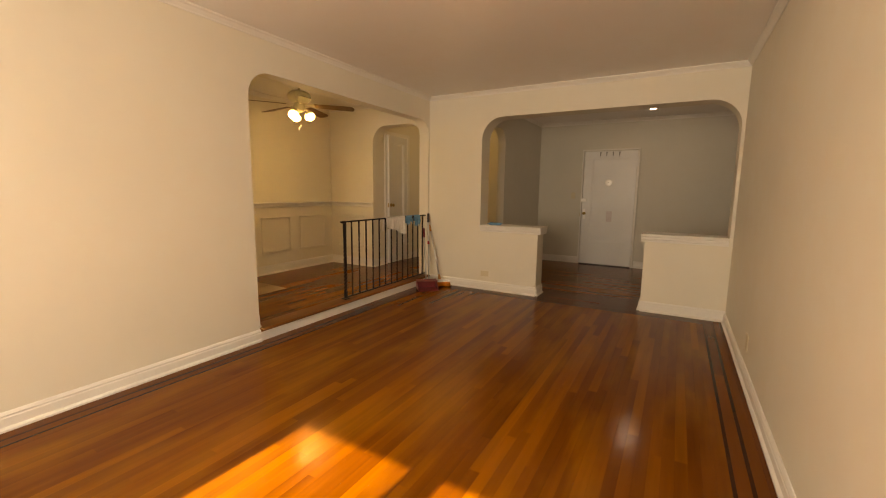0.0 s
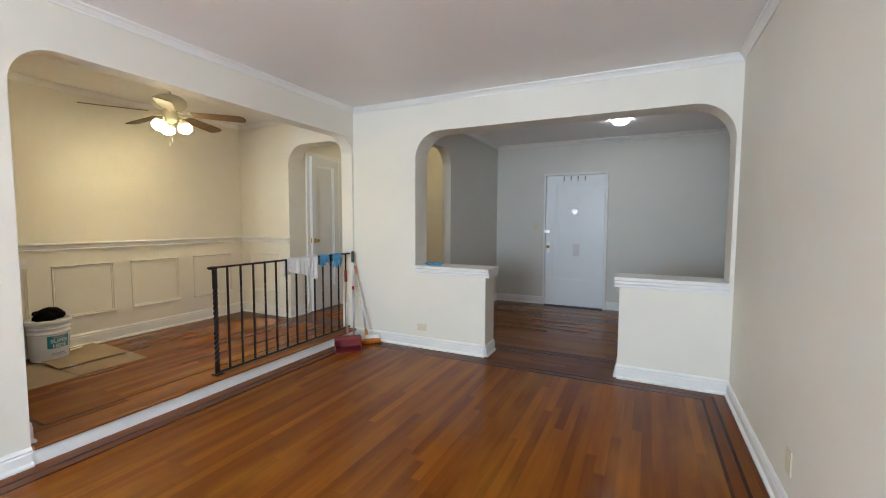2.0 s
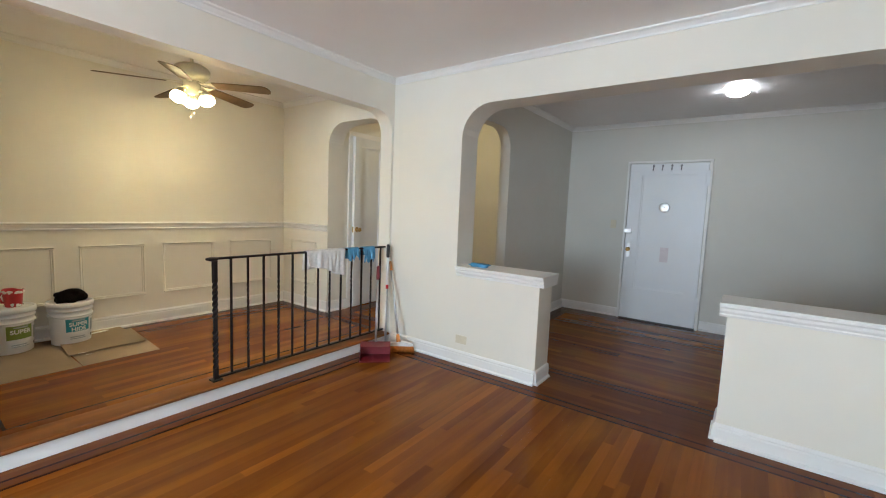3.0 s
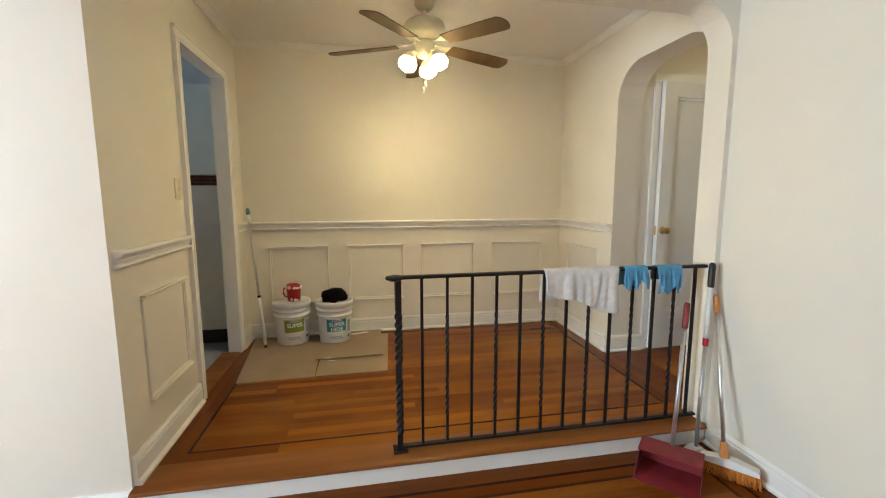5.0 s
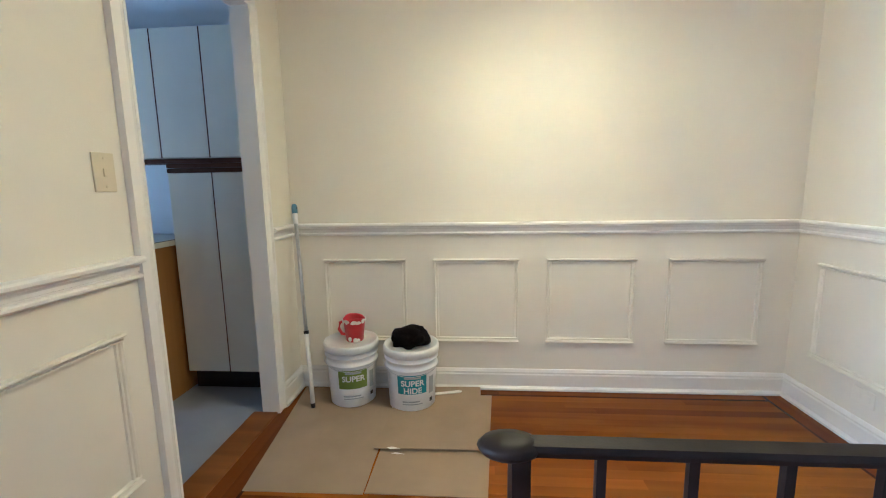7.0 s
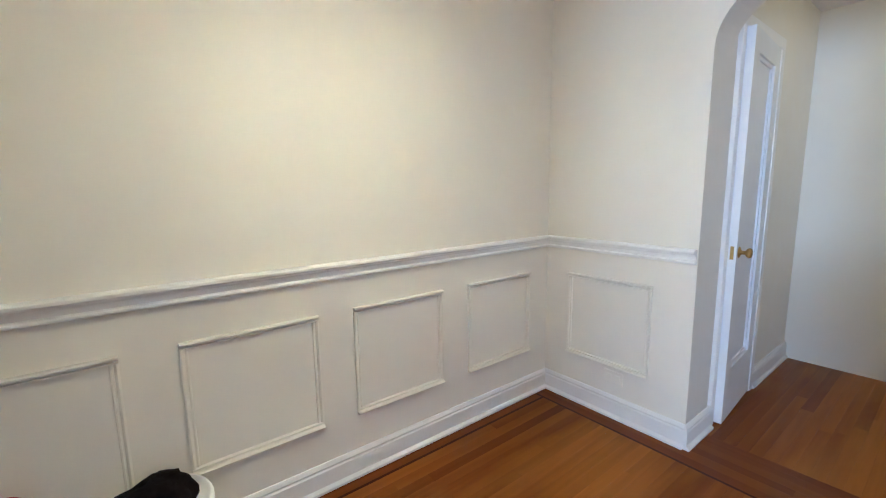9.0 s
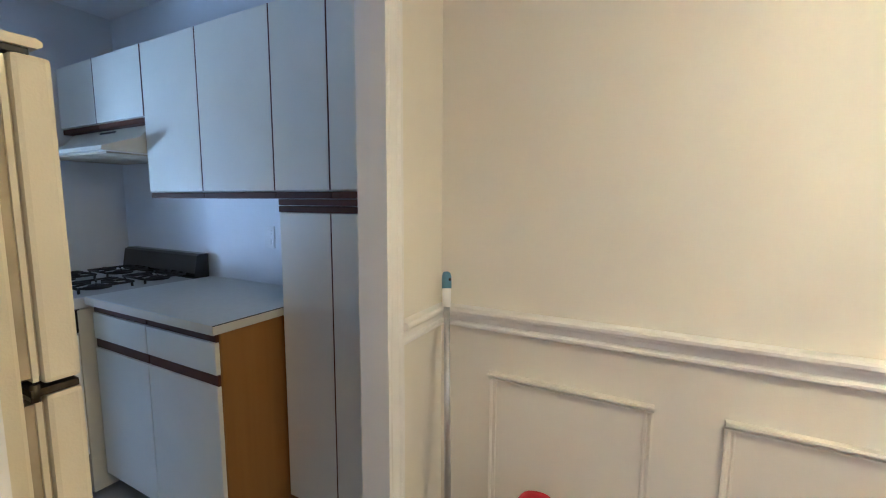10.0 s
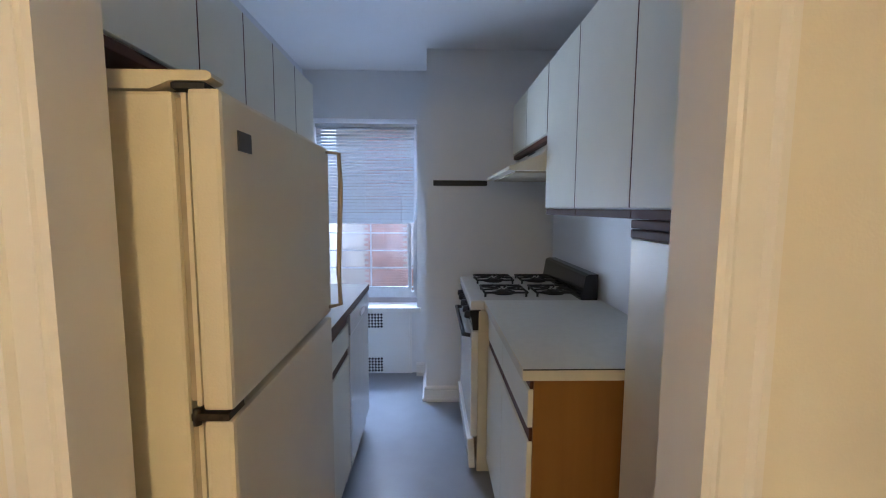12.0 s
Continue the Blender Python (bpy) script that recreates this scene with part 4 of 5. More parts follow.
part("switch_housing", fp([(0.060, -0.243), (0.066, -0.262), (0.060, -0.320), (0.045, -0.345), (0.018, -0.358), (0, -0.360)]), M_FANBODY, fan)
for k in range(5):
    a = radians(-36 + 72 * k)
    m = pose(FX, FY, FZ - 0.262) @ Matrix.Rotation(a, 4, "Z")
    bm = prism(bmesh.new(), [(0.06, -0.016), (0.12, -0.010), (0.16, -0.022), (0.20, -0.042), (0.225, -0.040), (0.225, 0.040), (0.20, 0.042), (0.16, 0.022), (0.12, 0.010), (0.06, 0.016)], 0.0, 0.006, lambda u, v, q: (u, v, q))
    part("blade_iron", turn_all(bm, m @ pose(0, 0, 0.002, -11, 3.0, 0)), M_FANBODY, fan)
    out = [(0.185, -0.052), (0.30, -0.060), (0.48, -0.067), (0.60, -0.068)] + [(0.615 + 0.045 * math.sin(radians(t)), -0.068 * math.cos(radians(t))) for t in range(10, 175, 15)] + [(0.60, 0.068), (0.48, 0.067), (0.30, 0.060), (0.185, 0.052)]
    bm = prism(bmesh.new(), out, -0.006, 0.0, lambda u, v, q: (u, v, q))
    part("blade", turn_all(bm, m @ pose(0, 0, 0.0, -11, 3.0, 0)), M_BLADE, fan, "brown wooden fan blade")
for k in range(3):
    a = radians(41 + 120 * k)
    c, s = math.cos(a), math.sin(a)
    arm = part("lamp_arm", tube(bmesh.new(), [(FX + c * r, FY + s * r, FZ + z) for r, z in ((0.04, -0.325), (0.065, -0.320), (0.085, -0.326), (0.095, -0.340))], [0.012, 0.011, 0.013, 0.024], 12), M_FANBODY, fan)
    prof = [(0.044, -0.034), (0.056, -0.050), (0.062, -0.070), (0.060, -0.088), (0.053, -0.101), (0.049, -0.101), (0.056, -0.086), (0.058, -0.070), (0.052, -0.051), (0.040, -0.035)]
    tilt = pose(FX + c * 0.095, FY + s * 0.095, FZ - 0.332) @ Matrix.Rotation(a, 4, "Z") @ pose(0, 0, 0, 0, -19, 0)
    part("shade_holder", turn_all(lathe(bmesh.new(), [(0.020, 0.004), (0.030, -0.004), (0.040, -0.014), (0.052, -0.034), (0.053, -0.040), (0.048, -0.040)], n=20), tilt), M_FANBODY, fan)
    bm = turn_all(lathe(bmesh.new(), prof, n=20), tilt)
    part("shade", bm, M_SHADE, fan, "glowing frosted glass shade")
    part("bulb", turn_all(lathe(bmesh.new(), [(0.014, -0.030), (0.020, -0.048), (0.038, -0.068), (0.046, -0.088), (0.042, -0.104), (0.024, -0.116), (0, -0.120)], n=20), tilt), M_BULB, fan, "lit frosted bulb in the shade's mouth")
for dx, dy, z1 in ((0.010, 0.006, -0.500), (-0.008, -0.008, -0.535)):
    ch = part("pull_chain", tube(bmesh.new(), [(FX + dx, FY + dy, FZ - 0.345), (FX + dx, FY + dy, FZ + z1)], 0.0013, 6), M_BRASS, fan)
    part("pull_knob", lathe(bmesh.new(), [(0, FZ + z1 + 0.004), (0.005, FZ + z1), (0.007, FZ + z1 - 0.020), (0.004, FZ + z1 - 0.034), (0, FZ + z1 - 0.036)], FX + dx, FY + dy, 12), M_PLASTIC_W, ch)

# ---- foyer lamp ----
lampo = thing("flush_ceiling_lamp", (-0.10, 7.05, H), "lit white glass dome lamp flush on the foyer ceiling", "ceiling lamp")
part("lamp_base", lathe(bmesh.new(), [(0.06, H), (0.088, H - 0.004), (0.090, H - 0.016), (0.084, H - 0.021), (0.0, H - 0.021)], -0.10, 7.05, 36), M_PLASTIC_W, lampo)
part("dome", lathe(bmesh.new(), [(0.092, H - 0.018), (0.092, H - 0.030), (0.081, H - 0.048), (0.056, H - 0.061), (0.026, H - 0.068), (0, H - 0.070)], -0.10, 7.05, 36), M_DOME, lampo)

hl = thing("flush_ceiling_lamp", (-2.95, 6.35, H), "lit warm glass dome lamp on the hall ceiling", "ceiling lamp")
part("lamp_base", lathe(bmesh.new(), [(0.10, H), (0.135, H - 0.004), (0.138, H - 0.020), (0.0, H - 0.022)], -2.95, 6.35, 32), M_CHROME, hl)
part("dome", lathe(bmesh.new(), [(0.128, H - 0.020), (0.122, H - 0.045), (0.085, H - 0.075), (0.04, H - 0.086), (0, H - 0.088)], -2.95, 6.35, 32), M_HALLDOME, hl)

# ---- tools in the corner of the living room ----
pan = thing("dustpan", (-2.56, 4.80, 0.0), "maroon plastic lobby dustpan with a long handle on the floor", "dustpan")
A, B = Vector((-2.585, 4.655, 0)), Vector((-2.385, 4.845, 0))
ed = (B - A).normalized()
inn = Vector((-ed.y, ed.x, 0))
wd = (B - A).length
bm = bmesh.new()
spot = lambda u, v, z: tuple(A + ed * u + inn * v + Vector((0, 0, z)))
for u0, u1, v0, v1, z0, z1, z2, z3 in ((0, wd, 0.0, 0.20, 0.002, 0.002, 0.008, 0.010),):
    lo = [bm.verts.new(spot(*q)) for q in ((0, 0, 0.001), (wd, 0, 0.001), (wd - 0.01, 0.20, 0.004), (0.01, 0.20, 0.004))]
    hi = [bm.verts.new(spot(*q)) for q in ((0, 0, 0.004), (wd, 0, 0.004), (wd - 0.01, 0.20, 0.010), (0.01, 0.20, 0.010))]
    bm.faces.new(lo[::-1]), bm.faces.new(hi)
    for i in range(4):
        bm.faces.new((lo[i], lo[(i + 1) % 4], hi[(i + 1) % 4], hi[i]))
part("pan_floor", bm, M_MAROON, pan)
for u, du in ((0.0, 0.004), (wd - 0.004, 0.004)):
    part("pan_side", prism(bmesh.new(), [(0.0, 0.003), (0.20, 0.008), (0.205, 0.115), (0.17, 0.120), (0.06, 0.055)], u, u + du, lambda p, q, a: spot(a, p, q)), M_MAROON, pan)
part("pan_back", prism(bmesh.new(), [(0.198, 0.004), (0.206, 0.004), (0.208, 0.125), (0.200, 0.125)], 0.0, wd, lambda p, q, a: spot(a, p, q)), M_MAROON, pan)
part("pan_hood", prism(bmesh.new(), [(0.085, 0.112), (0.205, 0.122), (0.205, 0.127), (0.085, 0.117)], 0.0, wd, lambda p, q, a: spot(a, p, q)), M_MAROON, pan)
hb = Vector(spot(wd / 2, 0.19, 0.10))
ht = Vector((-2.752, 5.035, 0.815))
part("handle", tube(bmesh.new(), [tuple(hb), tuple(hb.lerp(ht, 0.82))], 0.0105, 12), M_ALU, pan)
part("grip", tube(bmesh.new(), [tuple(hb.lerp(ht, 0.82)), tuple(hb.lerp(ht, 0.84)), tuple(hb.lerp(ht, 0.985)), tuple(ht)], [0.013, 0.0155, 0.0155, 0.010], 12), M_MAROON, pan)

broom = thing("angled_broom", (-2.50, 5.12, 0.0), "orange-bristled broom with a metal handle leaning in the corner", "broom")
A2, B2 = Vector((-2.605, 5.040, 0)), Vector((-2.415, 5.195, 0))
e2 = (B2 - A2).normalized()
n2 = Vector((-e2.y, e2.x, 0))
w2 = (B2 - A2).length
sp2 = lambda u, v, z: tuple(A2 + e2 * u + n2 * v + Vector((0, 0, z)))
rnd = random.Random(2)
bm = bmesh.new()
for i in range(34):
    for j in range(4):
        u0, v0 = w2 * (i + 0.5) / 34, -0.018 + 0.012 * j
        u1 = u0 + (u0 - w2 / 2) * 0.12 + rnd.uniform(-0.003, 0.003)
        tube(bm, [sp2(u1, v0 * 1.4, 0.001), sp2(u0, v0, 0.062)], [0.0030, 0.0036], 5)
part("bristles", bm, M_ORANGE, broom, "dense orange bristles", "stuff")
part("block", prism(bmesh.new(), [(0.0, 0.060), (w2, 0.060), (w2 - 0.004, 0.082), (w2 * 0.62, 0.100), (w2 * 0.38, 0.100), (0.004, 0.082)], -0.024, 0.024, lambda u, v, a: sp2(u, a, v)), M_PLASTIC_W, broom)
b0, b1 = Vector(sp2(w2 * 0.42, 0, 0.095)), Vector((-2.772, 5.222, 0.845))
part("socket", tube(bmesh.new(), [tuple(b0), tuple(b0.lerp(b1, 0.05)), tuple(b0.lerp(b1, 0.09))], [0.022, 0.018, 0.014], 12), M_ORANGEP, broom)
part("handle", tube(bmesh.new(), [tuple(b0.lerp(b1, 0.08)), tuple(b0.lerp(b1, 0.88))], 0.0105, 12), M_CHROME, broom)
part("grip", tube(bmesh.new(), [tuple(b0.lerp(b1, 0.88)), tuple(b0.lerp(b1, 0.985)), tuple(b1)], [0.0135, 0.0135, 0.008], 12), M_ORANGEP, broom)

mop = thing("mop", (-2.70, 5.14, 0.0), "white and grey mop handle with a black grip in the corner", "mop")
m0, m1 = Vector((-2.715, 5.120, 0.02)), Vector((-2.775, 5.190, 1.015))
ml = lambda t: tuple(m0.lerp(m1, t))
part("mop_head", prism(bmesh.new(), [(-0.05, 0.0), (0.05, 0.0), (0.045, 0.018), (0.02, 0.034), (-0.02, 0.034), (-0.045, 0.018)], -0.03, 0.03, lambda u, v, a: (m0.x + a, m0.y + u, v)), M_PLASTIC_W, mop)
part("lower_tube", tube(bmesh.new(), [ml(0.0), ml(0.56)], 0.0105, 12), M_ALU, mop)
part("clip", tube(bmesh.new(), [ml(0.56), ml(0.60)], 0.0145, 12), M_REDCUP, mop, "red twist collar")
part("upper_tube", tube(bmesh.new(), [ml(0.60), ml(0.87)], 0.0125, 12), M_PLASTIC_W, mop)
part("grip", tube(bmesh.new(), [ml(0.87), ml(0.88), ml(0.985), ml(1.0)], [0.014, 0.017, 0.017, 0.010], 12), M_PLASTIC_BLK, mop)
g = crumpled("crumpled_glove", -1.81, 5.36, 0.887, 0.085, 0.055, 0.020, M_GLOVE, "crumpled blue rubber glove on the half wall cap", "glove", 3, 0.7, 3)


# ---- kitchen ----
def slab_front(bm, x, y0, y1, z0, z1, side):
    """A cabinet front facing along side (+1 or -1 in x) with softened edges."""
    a, b = sorted((x, x + side * 0.018))
    return box(bm, a, b, y0, y1, z0, z1, bevel=0.003)


def cabinet(name, at, body, fronts, strips, label, side, mats=(M_LAMINATE, M_LAMINATE)):
    home = thing(name, at, label, "cabinet", "kitchen cabinets")
    part("body", boxed(*body), mats[0], home)
    for nm, x, y0, y1, z0, z1 in fronts:
        part(nm, slab_front(bmesh.new(), x, y0, y1, z0, z1, side), mats[1], home)
    for dims in strips:
        part("pull_strip" if dims[5] - dims[4] < 0.1 else "seam_strip", boxed(*dims, bevel=0.004 if dims[5] - dims[4] < 0.1 else 0.0), M_REVEAL, home, "dark wood finger-pull strip" if dims[5] - dims[4] < 0.1 else "dark strip between cabinet doors")
    return home


UX = -4.638
CT0 = 1.031
for y0, y1 in ((0.826, 1.253), (1.253, 1.712), (1.712, 2.000), (2.000, 2.300)):
    cabinet("wall_cabinet", (-4.78, (y0 + y1) / 2, 1.53), (-4.928, UX - 0.002, y0 + 0.001, y1 - 0.001, 1.535, 2.235), [("door", UX, y0 + 0.003, y1 - 0.004, 1.537, 2.235)],
                [(UX - 0.001, UX + 0.0172, y1 - 0.0038, y1 + 0.0028, 1.537, 2.235), (UX - 0.10, UX + 0.012, y0 + 0.001, y1 - 0.001, 1.505, 1.531)], "white laminate wall cabinet with a dark wood lower edge", 1)
for y0, y1 in ((-0.05, 0.362), (0.362, 0.822)):
    cabinet("wall_cabinet", (-4.78, (y0 + y1) / 2, 1.875), (-4.928, UX - 0.002, y0 + 0.001, y1 - 0.001, 1.90, 2.235), [("door", UX, y0 + 0.003, y1 - 0.004, 1.902, 2.235)],
            [(UX - 0.001, UX + 0.0172, y1 - 0.0038, y1 + 0.0028, 1.902, 2.235), (UX - 0.10, UX + 0.010, y0 + 0.001, y1 - 0.001, 1.870, 1.897)], "short white laminate cabinet above the range hood", 1)
tall = thing("tall_cabinet", (-4.78, 2.0, KF), "tall white laminate pantry cabinet beside the kitchen doorway", "cabinet", "kitchen cabinets")
part("body", boxed(-4.928, UX - 0.002, 1.732, 2.300, KF + 0.135, 1.450), M_LAMINATE, tall)
part("plinth", boxed(-4.928, UX - 0.05, 1.732, 2.300, KF, KF + 0.135), M_PLASTIC_BLK, tall)
for y0, y1 in ((1.732, 2.000), (2.000, 2.300)):
    part("door", slab_front(bmesh.new(), UX, y0 + 0.003, y1 - 0.003, KF + 0.135, 1.450, 1), M_LAMINATE, tall)
part("seam_strip", boxed(UX - 0.001, UX + 0.0172, 1.9972, 2.0028, KF + 0.135, 1.450), M_REVEAL, tall)
for z in (1.452, 1.479):
    part("pull_strip", boxed(UX - 0.10, UX + 0.020, 1.732, 2.300, z, z + 0.024, bevel=0.004), M_REVEAL, tall, "dark wood finger-pull strip")

bc = thing("base_cabinet", (-4.64, 1.27, KF), "white laminate base cabinet with an oak end panel", "cabinet", "kitchen cabinets")
BX = -4.366
part("body", boxed(-4.928, BX - 0.002, 0.815, 1.692, KF + 0.095, CT0 - 0.002), M_LAMINATE, bc)
part("plinth", boxed(-4.928, BX - 0.06, 0.815, 1.692, KF, KF + 0.095), M_PLASTIC_BLK, bc)
part("end_panel", boxed(-4.928, BX + 0.002, 1.694, 1.708, KF + 0.002, CT0 - 0.002), M_ENDPANEL, bc, "honey-brown oak end panel")
for y0, y1 in ((0.815, 1.250), (1.250, 1.700)):
    part("drawer", slab_front(bmesh.new(), BX, y0 + 0.003, y1 - 0.003, 0.872, 0.990, 1), M_LAMINATE, bc)
    part("pull_strip", boxed(BX - 0.002, BX + 0.012, y0 + 0.003, y1 - 0.003, 0.992, 1.028, bevel=0.003), M_REVEAL, bc, "dark wood finger-pull strip")
    part("door", slab_front(bmesh.new(), BX, y0 + 0.003, y1 - 0.003, KF + 0.10, 0.826, 1), M_LAMINATE, bc)
    part("pull_strip", boxed(BX - 0.002, BX + 0.012, y0 + 0.003, y1 - 0.003, 0.828, 0.868, bevel=0.003), M_REVEAL, bc, "dark wood finger-pull strip")
ctop = thing("countertop", (-4.63, 1.26, CT0), "pale grey laminate countertop with a cream edge", "countertop")
part("top", boxed(-4.928, -4.328, 0.812, 1.722, CT0 + 0.002, 1.066), M_COUNTER, ctop)
part("edge_band", boxed(-4.928, -4.326, 1.722, 1.725, CT0, 1.062), M_COUNTEREDGE, ctop)
part("edge_line", boxed(-4.928, -4.326, 1.722, 1.7246, 1.0622, 1.0655), M_PLASTIC_BLK, ctop, "thin dark laminate edge line")
part("edge_band", boxed(-4.328, -4.325, 0.812, 1.722, CT0, 1.064), M_COUNTEREDGE, ctop)

# gas stove
SX0, SX1, SY0, SY1, SZ = -4.915, -4.300, 0.035, 0.800, 1.062
stove = thing("gas_stove", (-4.6, 0.42, KF), "white enamel gas stove with black grates and control panel", "stove")
part("body", boxed(SX0, SX1, SY0, SY1, KF + 0.02, SZ - 0.055, bevel=0.004), M_STOVESIDE, stove)
ck = part("cooktop", boxed(SX0 + 0.03, SX1 + 0.045, SY0 - 0.004, SY1 + 0.004, SZ - 0.05, SZ, bevel=0.010), M_STOVE, stove)
part("back_guard", prism(bmesh.new(), [(SX0, SZ - 0.05), (SX0 + 0.085, SZ - 0.05), (SX0 + 0.085, SZ + 0.01), (SX0 + 0.065, SZ + 0.125), (SX0 + 0.045, SZ + 0.135), (SX0, SZ + 0.135)], SY0 + 0.01, SY1 - 0.002, lambda u, v, a: (u, a, v)), M_BLACKGLASS, stove, "black enamel back guard")
part("control_panel", prism(bmesh.new(), [(SX1 - 0.01, 0.905), (SX1 + 0.028, 0.905), (SX1 + 0.044, SZ - 0.055), (SX1 - 0.01, SZ - 0.052)], SY0 + 0.002, SY1 - 0.002, lambda u, v, a: (u, a, v)), M_BLACKGLASS, stove, "black control panel")
for y in (0.12, 0.25, 0.42, 0.58, 0.70):
    bm = lathe(bmesh.new(), [(0, 0.030), (0.016, 0.029), (0.020, 0.020), (0.022, 0.0)], n=18)
    kn = part("knob", turn_all(bm, pose(SX1 + 0.036, y, 0.962, 0, 84, 0)), M_PLASTIC_BLK, stove)
part("oven_door", boxed(SX1, SX1 + 0.036, SY0 + 0.004, SY1 - 0.004, 0.325, 0.895, bevel=0.006), M_STOVE, stove)
oh = part("oven_handle", tube(bmesh.new(), [(SX1 + 0.036, SY0 + 0.06, 0.862), (SX1 + 0.072, SY0 + 0.065, 0.866), (SX1 + 0.072, SY1 - 0.065, 0.866), (SX1 + 0.036, SY1 - 0.06, 0.862)], 0.011, 10), M_PLASTIC_BLK, stove, "black oven handle")
part("broiler_drawer", turn_all(boxed(0, 0.036, SY0 + 0.004, SY1 - 0.004, 0, 0.165, bevel=0.006), pose(SX1 + 0.006, 0, 0.15, 0, 4, 0)), M_STOVE, stove)
for i, x in enumerate((-4.735, -4.455)):
    for y in (0.225, 0.61):
        bm = bmesh.new()
        h0 = SZ + 0.024
        for dy in (-0.105, 0.105):
            tube(bm, [(x - 0.115, y + dy, h0), (x + 0.115, y + dy, h0)], 0.006, 6)
        for dx in (-0.115, 0.115):
            tube(bm, [(x + dx, y - 0.105, h0), (x + dx, y + 0.105, h0)], 0.006, 6)
        for k in range(8):
            a = radians(22.5 + 45 * k)
            c, s = math.cos(a), math.sin(a)
            q = min(0.115 / max(abs(c), 1e-3), 0.105 / max(abs(s), 1e-3))
            tube(bm, [(x + c * 0.03, y + s * 0.03, h0 + 0.004), (x + c * q, y + s * q, h0 + 0.004)], 0.005, 6)
        for dx in (-0.11, 0.11):
            for dy in (-0.10, 0.10):
                tube(bm, [(x + dx, y + dy, SZ - 0.002), (x + dx, y + dy, h0)], 0.006, 6)
        part("grate", bm, M_GRATE, stove, "black cast-iron grate")
        bn = part("burner", lathe(bmesh.new(), [(0.062, SZ), (0.06, SZ + 0.004), (0.036, SZ + 0.005), (0.034, SZ + 0.014), (0.024, SZ + 0.018), (0, SZ + 0.018)], x, y, 24), M_GRATE, stove)
hood = thing("range_hood", (-4.7, 0.41, 1.72), "cream metal range hood under the wall cabinets", "range hood")
pts = [(-4.928, 1.868), (-4.66, 1.868), (-4.60, 1.80), (-4.44, 1.742), (-4.435, 1.722), (-4.928, 1.722)]
part("canopy", prism(bmesh.new(), pts, 0.0, 0.815, lambda u, v, a: (u, a, v)), M_STOVESIDE, hood)
part("filter", boxed(-4.88, -4.48, 0.06, 0.76, 1.714, 1.724), M_GASKET, hood)
part("switch", boxed(-4.655, -4.640, 0.34, 0.50, 1.835, 1.855), M_PLASTIC_BLK, hood)
tagged(part("knife_rack", boxed(-4.446, -4.067, -0.077, -0.055, 1.690, 1.728, bevel=0.004), M_PLASTIC_BLK), "black magnetic knife rack on the kitchen column", "knife rack")

# refrigerator, top freezer, hinges towards the doorway
FRX, FRY0, FRY1, FRZ, FRG = -3.758, 1.655, 2.276, 1.700, 1.215
fr = thing("refrigerator", (-3.40, 1.96, KF), "almond top-freezer refrigerator with textured doors", "refrigerator")
part("body", boxed(-3.690, -3.06, FRY0 + 0.004, FRY1 - 0.004, KF + 0.02, FRZ - 0.004, bevel=0.006), M_FRIDGE, fr)
part("base_grille", boxed(-3.70, -3.68, FRY0 + 0.01, FRY1 - 0.01, KF + 0.01, KF + 0.09), M_GASKET, fr)
for nm, z0, z1 in (("freezer_door", FRG + 0.008, FRZ), ("fridge_door", KF + 0.095, FRG - 0.008)):
    d = part(nm, boxed(FRX, -3.712, FRY0, FRY1, z0, z1, bevel=0.008), M_FRIDGE, fr)
    part("gasket", boxed(-3.712, -3.690, FRY0 + 0.012, FRY1 - 0.012, z0 + 0.012, z1 - 0.012), M_GASKET, d)
    part("inner_panel", boxed(-3.7085, -3.7015, FRY0 + 0.006, FRY1 - 0.006, z0 + 0.006, z1 - 0.006), M_FRIDGE, d)
    if nm == "freezer_door":
        part("handle", tube(bmesh.new(), [(FRX, FRY0 + 0.030, z1 - 0.012), (FRX - 0.036, FRY0 + 0.030, z1 - 0.016), (FRX - 0.040, FRY0 + 0.030, z1 - 0.10), (FRX - 0.030, FRY0 + 0.030, z0 + 0.12), (FRX - 0.034, FRY0 + 0.030, z0 + 0.028), (FRX, FRY0 + 0.030, z0 + 0.020)], [0.005, 0.006, 0.007, 0.007, 0.007, 0.006], 10), M_HANDLE, d, "tan moulded handle")
        part("badge", boxed(FRX - 0.003, FRX, 2.180, 2.226, 1.619, 1.650, bevel=0.001), M_PLASTIC_BLK, d, "small dark badge")
part("hinge_cover", prism(bmesh.new(), [(-3.40, FRZ - 0.003), (-3.662, FRZ - 0.003), (-3.692, FRZ + 0.009), (-3.742, FRZ + 0.009), (-3.749, FRZ + 0.013), (-3.749, FRZ + 0.019), (-3.742, FRZ + 0.023), (-3.40, FRZ + 0.023)], FRY1 - 0.034, FRY1 + 0.001, lambda u, v, a: (u, a, v)), M_FRIDGE, fr)
part("top_hinge", boxed(-3.735, -3.688, FRY1 - 0.05, FRY1 - 0.006, FRZ, FRZ + 0.0088), M_PLASTIC_BLK, fr)
part("middle_hinge", boxed(-3.752, -3.696, FRY1 - 0.05, FRY1 + 0.002, FRG - 0.006, FRG + 0.005), M_DARKMETAL, fr, "tarnished metal hinge")
bm = lathe(bmesh.new(), [(0, FRG - 0.014), (0.006, FRG - 0.014), (0.006, FRG + 0.011), (0, FRG + 0.012)], -3.702, FRY1 - 0.003, 12)
part("hinge_pin", bm, M_DARKMETAL, fr)

